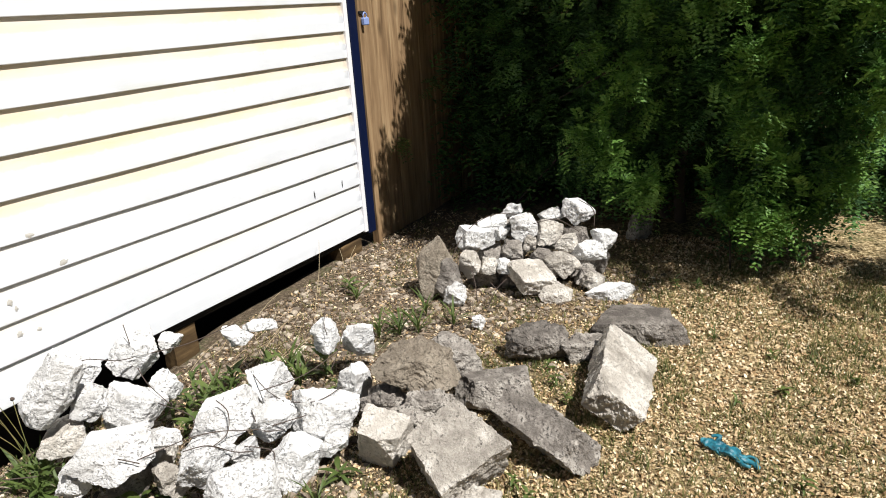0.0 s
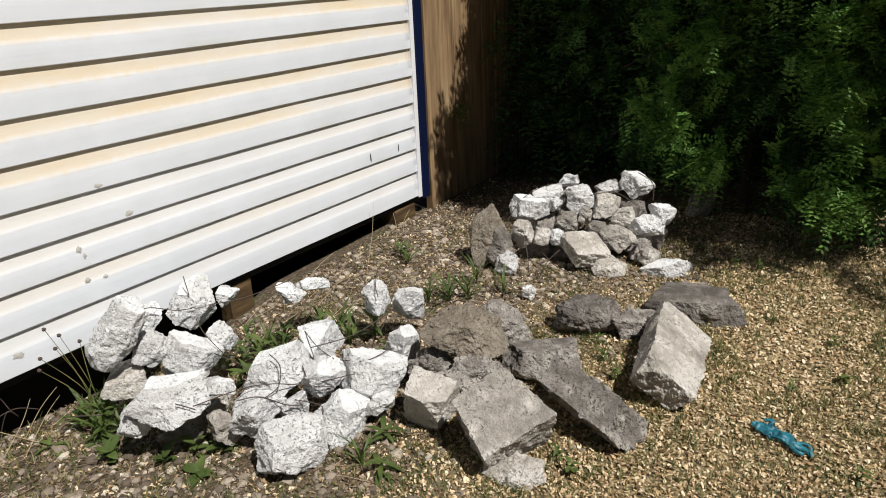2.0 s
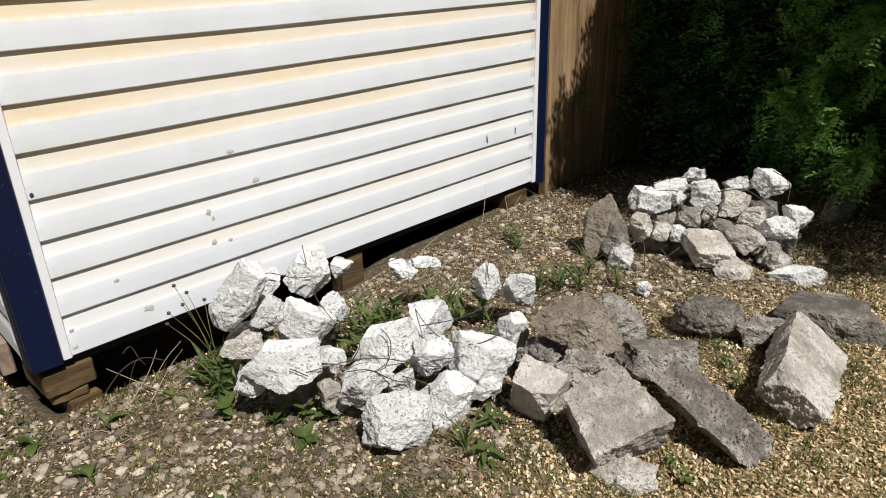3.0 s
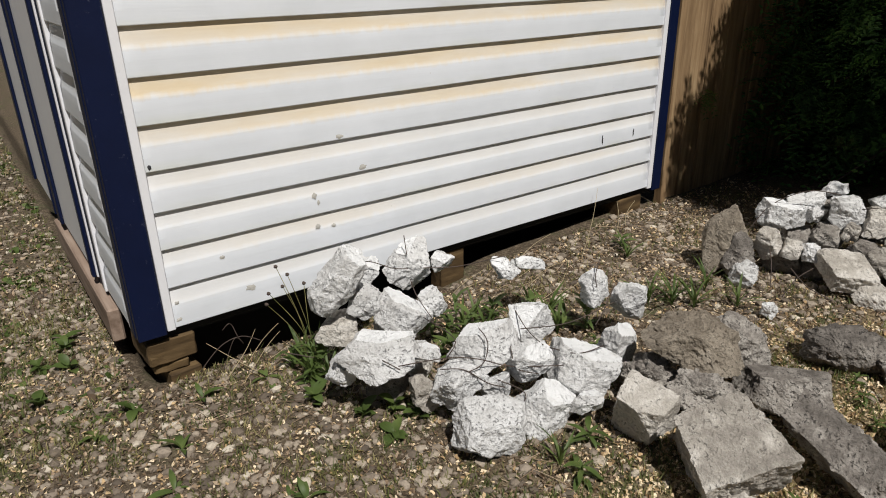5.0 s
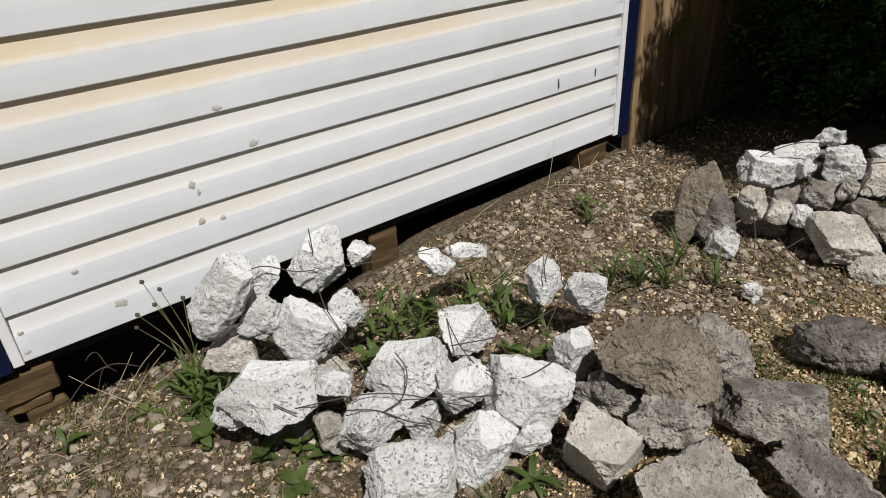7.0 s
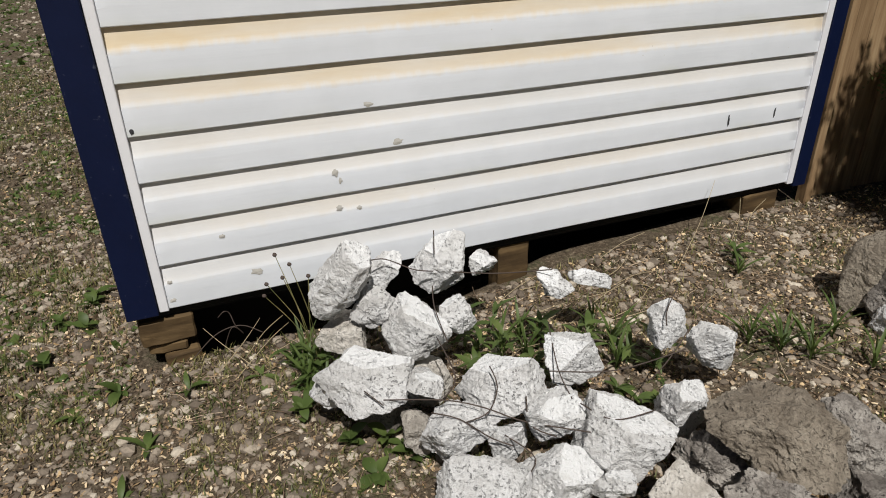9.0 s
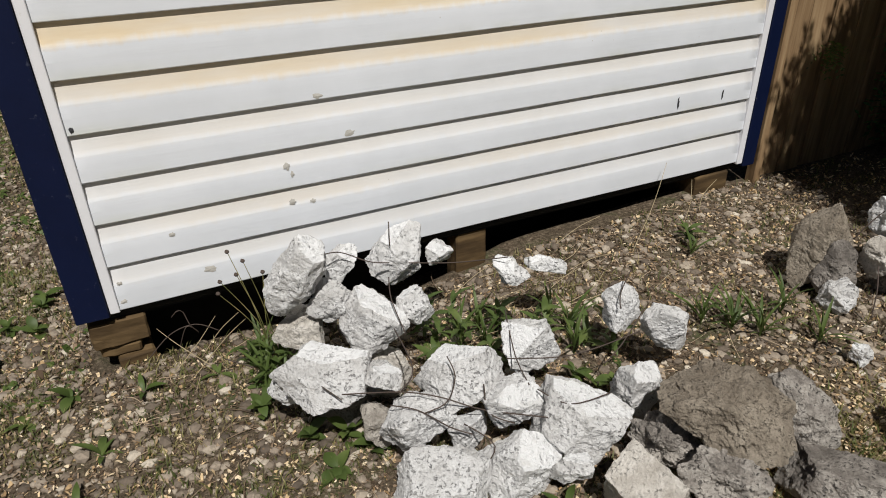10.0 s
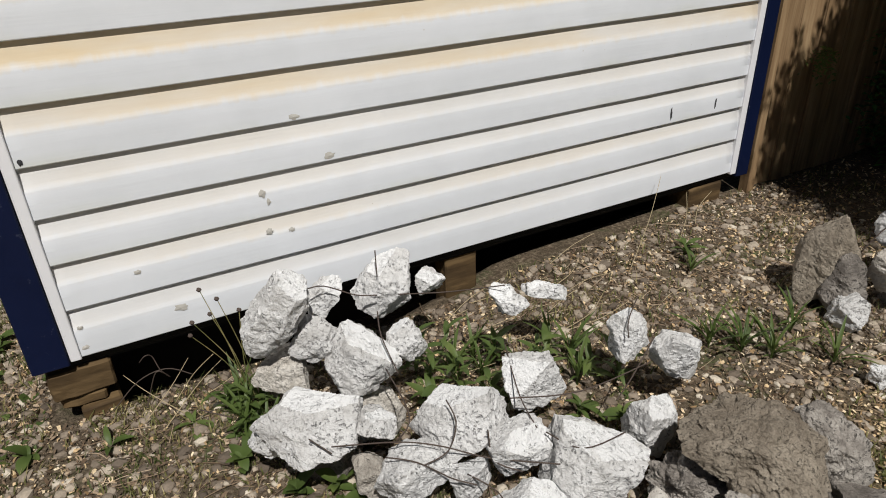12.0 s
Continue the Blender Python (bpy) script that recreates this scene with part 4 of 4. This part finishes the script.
CLUMPS += [(-0.7, 3.85, 2.2, 0.6), (-1.5, 3.9, 2.2, 0.5), (0.1, 4.0, 2.4, 0.5), (1.3, 3.05, 1.9, 0.2), (-1.4, 3.6, 2.05, 0.36), (-1.05, 3.3, 2.05, 0.28), (-1.72, 3.68, 1.85, 0.28),
           (0.45, 2.62, 2.0, 0.16), (0.8, 2.63, 2.05, 0.16), (1.15, 2.63, 2.0, 0.17), (0.6, 2.56, 2.1, 0.14), (0.22, 2.72, 2.0, 0.13),
           (-0.75, 2.98, 2.1, 0.22), (-0.45, 2.98, 2.2, 0.22), (-1.45, 3.3, 1.95, 0.2), (-1.05, 3.08, 1.95, 0.2), (-1.25, 3.34, 2.0, 0.28), (-1.62, 3.48, 1.85, 0.22)]
FRONT = [(-0.22, 3.34, 0.72, 0.34), (-0.26, 3.28, 0.42, 0.25), (-0.40, 3.30, 1.08, 0.33), (-0.12, 3.36, 1.38, 0.33), (-0.62, 3.36, 1.35, 0.3), (0.0, 3.40, 0.5, 0.22), (0.06, 3.46, 1.0, 0.28),
         (-1.0, 3.42, 0.55, 0.25), (-0.7, 3.42, 0.85, 0.25)]


def build_shrub():
    rng = np.random.RandomState(9)
    s = empty("shrub", (-0.7, 3.75, ground_z(-0.7, 3.75)), "large dark green shrub with feathery compound leaves", "shrub")
    back = -Vector(s.location)
    for k, pts in enumerate([[(-0.7, 3.75, 0.05), (-0.72, 3.7, 0.5), (-0.62, 3.75, 1.1), (-0.5, 3.8, 1.8)], [(-0.78, 3.78, 0.05), (-0.95, 3.8, 0.6), (-1.2, 3.85, 1.2), (-1.5, 3.95, 1.9)],
                             [(-0.62, 3.72, 0.05), (-0.4, 3.7, 0.55), (-0.1, 3.65, 1.0), (0.3, 3.8, 1.7)]]):
        v, f = tube(pts, 0.035, 8, 0.35)
        ob = part("trunk", arrays_mesh("trunk", v, f, M_BARK, True), M_BARK, s)
        ob.location = back
    for k in range(26):
        c = CLUMPS[k % len(CLUMPS)]
        a = Vector((-0.6, 3.78, 0.7 + 0.4 * rng.rand()))
        b = Vector(c[:3]) + Vector(rng.normal(0, 0.12, 3))
        v, f = tube([a, a.lerp(b, 0.5) + Vector((0, 0, 0.12)), b, b + (b - a) * 0.25 + Vector((0, -0.05, -0.08))], 0.012, 5, 0.25)
        ob = part("limb", arrays_mesh("limb", v, f, M_BARK, True), M_BARK, s)
        ob.location = back
    verts, faces = make_sprays(CLUMPS, 560, rng, 0.14, 0.030, 8, 11)
    ob = part("crown", arrays_mesh("crown", verts, faces, M_LEAF), M_LEAF, s, "feathery dark green leaves")
    ob.location = back
    verts, faces = make_sprays(FRONT, 300, rng, 0.14, 0.030, 8, 11)
    ob = part("outer_sprays", arrays_mesh("outer_sprays", verts, faces, M_LEAF), M_LEAF, s, "fresh green leaf sprays catching the sun")
    ob.location = back
    # front tufts, in the brighter leaf colour that stands for sun on the tips
    tufts = [(rng.uniform(-0.45, 0.32), rng.uniform(2.98, 3.2), rng.uniform(0.34, 1.6), rng.uniform(0.06, 0.12)) for _ in range(34)]
    tufts += [(rng.uniform(-1.1, -0.45), rng.uniform(3.02, 3.25), rng.uniform(0.5, 1.6), rng.uniform(0.05, 0.10)) for _ in range(22)]
    verts, faces = make_sprays(tufts, 230, rng, 0.13, 0.030, 8, 9)
    ob = part("outer_sprays", arrays_mesh("outer_sprays", verts, faces, M_LIT_SPRAY), M_LIT_SPRAY, s, "yellow-green leaf tufts, coloured brighter as sunlit tips")
    ob.location = back
    # boughs above that keep the corner by the fence in shade
    boughs = [(x, y, 2.25 + 0.25 * rng.rand(), 0.2) for x in np.arange(-1.85, -0.35, 0.2) for y in np.arange(2.96 + 0.55 * min(1.0, max(0.0, (-0.72 - x) / 0.75)), 3.8, 0.2)]
    boughs += [(x, y, 2.3 + 0.15 * rng.rand(), 0.13) for x in np.arange(-0.8, -0.14, 0.15) for y in (2.72, 2.86, 3.0)]
    verts, faces = make_sprays(boughs, 5600, rng, 0.2, 0.045, 6)
    ob = part("overhanging_foliage", arrays_mesh("overhanging_foliage", verts, faces, M_LEAF), M_LEAF, s)
    ob.location = back
    # inner foliage, coarser
    verts, faces = make_sprays([(x, y + 0.12, z, r * 0.8) for x, y, z, r in CLUMPS] + [(-2.0 + 0.42 * k, 4.55, 0.55 + 0.8 * (k % 3), 0.45) for k in range(9)] + [(-1.9 + 0.4 * k, 4.4, 0.5, 0.4) for k in range(8)] + [(-1.9 + 0.4 * k, 4.5, 1.3, 0.45) for k in range(8)] + [(-1.98 + 0.05 * (k % 2), 3.72 + 0.16 * k, 0.45 + 0.42 * (k % 4), 0.26) for k in range(8)] + [(-1.95, 3.74, 0.4 + 0.34 * k, 0.24) for k in range(5)], 15500, rng, 0.2, 0.042, 6)
    ob = part("inner_foliage", arrays_mesh("inner_foliage", verts, faces, M_LEAF), M_LEAF, s)
    ob.location = back


build_shrub()


def sprig(at, n, seed, label):
    rng = np.random.RandomState(seed)
    s = empty("sprig", at, label, "shrub sprig", "sprigs by the fence")
    v, f = tube([(-0.05, 0.03, -0.03), (0, 0, 0), (0.05, -0.03, 0.015)], 0.002, 5, 0.5)
    part("stem", arrays_mesh("stem", v, f, M_BARK, True), M_BARK, s)
    for k in range(n):
        verts, faces = [], []
        t = rng.uniform(-0.04, 0.05)
        spray(verts, faces, rng, np.array((t, -0.6 * t, 0.3 * t)), unit(rng.normal(0, 1, 3) + np.array((0.2, -0.3, 0))), 0.10, 0.022, 6)
        part("leaf", arrays_mesh("leaf", verts, faces, M_WEED), M_WEED, s)


sprig((-2.07, 3.42, 0.92), 16, 31, "lit green sprig reaching out of the shade")
sprig((-2.11, 3.08, 0.66), 15, 32, "small creeper sprig growing through the fence")
sprig((-1.62, 3.52, 0.42), 9, 33, "low green sprig above the rubble pile")


# ---- loose ground cover ----
def scatter(n, rng, box_, keep):
    out = []
    while len(out) < n:
        x, y = rng.uniform(box_[0], box_[1]), rng.uniform(box_[2], box_[3])
        if x < -2.14 and y > 0.3:
            continue
        if rng.rand() < keep(x, y):
            out.append((x, y))
    return out


def patchy(x, y, s, o):
    return 0.5 + 0.5 * noise.noise(Vector((x * s, y * s, o)))


def straw_share(x, y):
    return max(0.0, min(1.0, (x + 1.15 + 0.5 * noise.noise(Vector((x * 1.7, y * 1.7, 9)))) / 0.55))


def pebble_field(name, n, lo, hi, box_, keep, seed, material, label):
    rng = np.random.RandomState(seed)
    bm = bmesh.new()
    bmesh.ops.create_icosphere(bm, subdivisions=1, radius=1)
    iv = np.array([v.co[:] for v in bm.verts])
    fs = np.array([[v.index for v in f.verts] for f in bm.faces])
    bm.free()
    verts, faces = [], []
    for k, (x, y) in enumerate(scatter(n, rng, box_, keep)):
        r = lo * (hi / lo) ** (rng.rand() ** 2.2)
        s = np.array((1, rng.uniform(0.6, 1), rng.uniform(0.4, 0.75))) * r
        a = rng.uniform(0, 6.283)
        p = iv * (1 + rng.uniform(-0.22, 0.22, (len(iv), 1))) * s
        ca, sa = math.cos(a), math.sin(a)
        p = np.stack((p[:, 0] * ca - p[:, 1] * sa + x, p[:, 0] * sa + p[:, 1] * ca + y, p[:, 2] + ground_z(x, y) + 0.25 * s[2]), 1)
        verts.append(p)
        faces.append(fs + k * len(iv))
    ob = new(name, arrays_mesh(name, np.concatenate(verts), np.concatenate(faces), material))
    tagged(ob, label, "gravel", kind="stuff")


def flake_field(name, n, lo, hi, box_, keep, seed, material, label, category, slim=0.45):
    rng = np.random.RandomState(seed)
    verts, faces = [], []
    for k, (x, y) in enumerate(scatter(n, rng, box_, keep)):
        ln = rng.uniform(lo, hi)
        w = ln * rng.uniform(0.5, 1.3) * slim
        q = Euler((rng.normal(0, 0.6), rng.normal(0, 0.6), rng.uniform(0, 6.283))).to_matrix()
        z = ground_z(x, y) + 0.002 + rng.uniform(0, 0.006)
        bend = rng.uniform(0.1, 0.4) * ln
        i = len(verts)
        j = rng.uniform(0.5, 1.3, 6)
        for u, g in zip(((-ln, -w, 0), (0, -w * 1.2, bend), (ln, -w * 0.7, 0), (ln, w * 0.7, 0), (0, w, bend), (-ln, w * 0.8, 0)), j):
            verts.append(q @ Vector(u) * 0.5 * g + Vector((x, y, z)))
        faces += [(i, i + 1, i + 4, i + 5), (i + 1, i + 2, i + 3, i + 4)]
    ob = new(name, arrays_mesh(name, verts, faces, material))
    tagged(ob, label, category, kind="stuff")


def blade_field(name, n, lo, hi, box_, keep, seed, material, label):
    rng = np.random.RandomState(seed)
    verts, faces = [], []
    for x, y in scatter(n, rng, box_, keep):
        h = rng.uniform(lo, hi)
        a = rng.uniform(0, 6.283)
        lean = rng.uniform(0.2, 1.1) * h
        dx, dy = math.cos(a), math.sin(a)
        w = rng.uniform(0.0012, 0.0026)
        z = ground_z(x, y) - 0.002
        i = len(verts)
        for t, k in ((0, 1), (0.5, 0.8)):
            px, py, pz = x + dx * lean * t * t, y + dy * lean * t * t, z + h * t
            verts += [(px - dy * w * k, py + dx * w * k, pz), (px + dy * w * k, py - dx * w * k, pz)]
        verts.append((x + dx * lean, y + dy * lean, z + h * 0.92))
        faces += [(i, i + 1, i + 3, i + 2), (i + 2, i + 3, i + 4)]
    ob = new(name, arrays_mesh(name, verts, faces, material))
    tagged(ob, label, "grass", kind="stuff")


SIDE = (-7.5, -2.1, -3.2, 0.29)
NEAR = (-2.9, 0.75, -0.3, 3.5)
LEFT = (-3.6, -0.6, -0.5, 3.0)
pebble_field("gravel", 15000, 0.004, 0.020, LEFT, lambda x, y: (1 - 0.8 * straw_share(x, y)) * (0.35 + 0.65 * patchy(x, y, 3, 2)), 1, M_PEBBLE, "small grey-brown gravel on bare soil")
pebble_field("gravel", 1500, 0.010, 0.024, (-3.0, -1.0, -0.4, 2.7), lambda x, y: 1 - 0.9 * straw_share(x, y), 2, M_PEBBLE, "larger rounded pebbles on bare soil")
flake_field("leaf_litter", 30000, 0.005, 0.019, LEFT, lambda x, y: (1 - 0.7 * straw_share(x, y)) * (0.3 + 0.7 * patchy(x, y, 2.5, 5)), 3, M_LITTER, "dry brown leaf litter and bark bits", "leaf litter")
flake_field("straw_chips", 105000, 0.004, 0.017, NEAR, lambda x, y: 0.085 * (0.3 + 1.4 * patchy(x, y, 5, 7) ** 1.5) + 0.9 * straw_share(x, y) * (0.3 + 0.7 * patchy(x, y, 4, 8)) * (0.15 + 1.1 * patchy(x, y, 24, 6) ** 1.6), 4, M_CHIP, "pale straw and wood chips strewn over the ground", "straw", 0.55)
blade_field("short_grass", 46000, 0.010, 0.038, (-3.2, 0.75, -0.4, 3.3), lambda x, y: max(0.0, (patchy(x, y, 2.6, 3) - 0.30) * 2.0) * (0.1 + 1.1 * patchy(x, y, 11, 1) ** 2) * (0.3 + 0.7 * straw_share(x, y)), 5, M_GRASS, "short patchy green grass")


pebble_field("gravel", 13000, 0.007, 0.024, SIDE, lambda x, y: 0.3 + 0.7 * patchy(x, y, 3, 2), 21, M_PEBBLE, "grey-brown gravel beside the shed")
flake_field("straw_chips", 9000, 0.006, 0.02, SIDE, lambda x, y: 0.2 + 0.8 * patchy(x, y, 4, 8), 24, M_CHIP, "pale straw chips beside the shed", "straw", 0.55)
pebble_field("gravel", 5000, 0.012, 0.04, (-15.0, -7.5, -5.0, 0.8), lambda x, y: 0.3 + 0.7 * patchy(x, y, 2, 2), 27, M_PEBBLE, "grey-brown gravel further along the yard")
flake_field("ground_leaves", 5000, 0.03, 0.09, (-15.0, -7.5, -5.0, 0.8), lambda x, y: max(0.0, (patchy(x, y, 1.6, 3) - 0.35) * 2), 28, M_WEED, "low green leaves further along the yard", "ground leaves", 0.5)
flake_field("ground_leaves", 9000, 0.015, 0.045, SIDE, lambda x, y: max(0.0, (patchy(x, y, 3.6, 3) - 0.42) * 2.2) * patchy(x, y, 13, 4), 26, M_WEED, "low green leaves growing through the gravel", "ground leaves", 0.5)
blade_field("short_grass", 12000, 0.008, 0.03, (-3.2, -0.9, -0.4, 1.2), lambda x, y: max(0.0, (patchy(x, y, 5, 13) - 0.45) * 2.5), 25, M_GRASS, "thin green grass growing through the gravel")
flake_field("leaf_litter", 13000, 0.012, 0.036, SIDE, lambda x, y: 0.3 + 0.7 * patchy(x, y, 2.5, 5), 22, M_LITTER, "dry leaf litter beside the shed", "leaf litter")
blade_field("short_grass", 30000, 0.015, 0.06, SIDE, lambda x, y: max(0.0, (patchy(x, y, 4.2, 3) - 0.35) * 2), 23, M_GRASS, "patchy grass beside the shed")


def twig_field(n, seed):
    rng = np.random.RandomState(seed)
    verts, faces = [], []
    for x, y in scatter(n, rng, (-2.13, -1.0, 0.4, 2.8), lambda x, y: 0.4 + 0.6 * (x < -1.6)):
        ln, a = rng.uniform(0.03, 0.14), rng.uniform(0, 6.283)
        z = ground_z(x, y) + 0.006
        d = Vector((math.cos(a), math.sin(a), rng.normal(0, 0.08)))
        v, f = tube([Vector((x, y, z)) - d * ln / 2, Vector((x, y, z + 0.004)) + Vector((d.y, -d.x, 0)) * rng.uniform(-0.008, 0.008), Vector((x, y, z)) + d * ln / 2], rng.uniform(0.0007, 0.0016), 4, 0.6)
        i = len(verts)
        verts += v
        faces += [tuple(k + i for k in q) for q in f]
    ob = new("twigs", arrays_mesh("twigs", verts, faces, M_LITTER))
    tagged(ob, "thin dry twigs and stems on the soil", "twigs", kind="stuff")


twig_field(950, 12)


def dry_stem(a, b, sag, k, label="long dry tan stem lying over the soil"):
    a, b = Vector(a), Vector(b)
    mid = (a + b) / 2 + Vector((0.02 * math.sin(k * 2.1), 0.02 * math.cos(k * 1.3), -sag))
    v, f = tube([a, mid, b], 0.0014, 5, 0.55)
    ob = new("dry_stem", arrays_mesh("dry_stem", v, f, M_STRAW, True))
    tagged(ob, label, "dry stem", "dry stems")


stems = random.Random(77)
for k in range(46):
    x, y = stems.uniform(-2.1, -1.72), stems.gauss(1.35, 0.28)
    a, ln = stems.uniform(-0.5, 0.5) + (0 if k % 3 else 1.4), stems.uniform(0.1, 0.28)
    dx, dy = ln * math.sin(a) * 0.5, ln * math.cos(a)
    x2 = max(-2.12, x + dx)
    dry_stem((x, y, ground_z(x, y) + 0.004), (x2, y + dy, ground_z(x2, y + dy) + stems.uniform(0.004, 0.07)), 0.0, k)
for k, (a, b) in enumerate([((-1.93, 2.03, 0.07), (-2.10, 2.31, 0.33)), ((-1.98, 2.30, 0.08), (-2.09, 2.44, 0.24)), ((-2.0, 2.42, 0.09), (-2.08, 2.56, 0.22)), ((-2.0, 0.62, 0.07), (-2.11, 0.50, 0.17)), ((-2.02, 0.52, 0.07), (-2.10, 0.66, 0.17)),
                            ((-1.98, 0.56, 0.06), (-2.09, 0.74, 0.14)), ((-2.06, 0.60, 0.07), (-2.04, 0.72, 0.20))]):
    dry_stem(a, b, -0.015, k, "dry grass stalk leaning towards the shed wall")
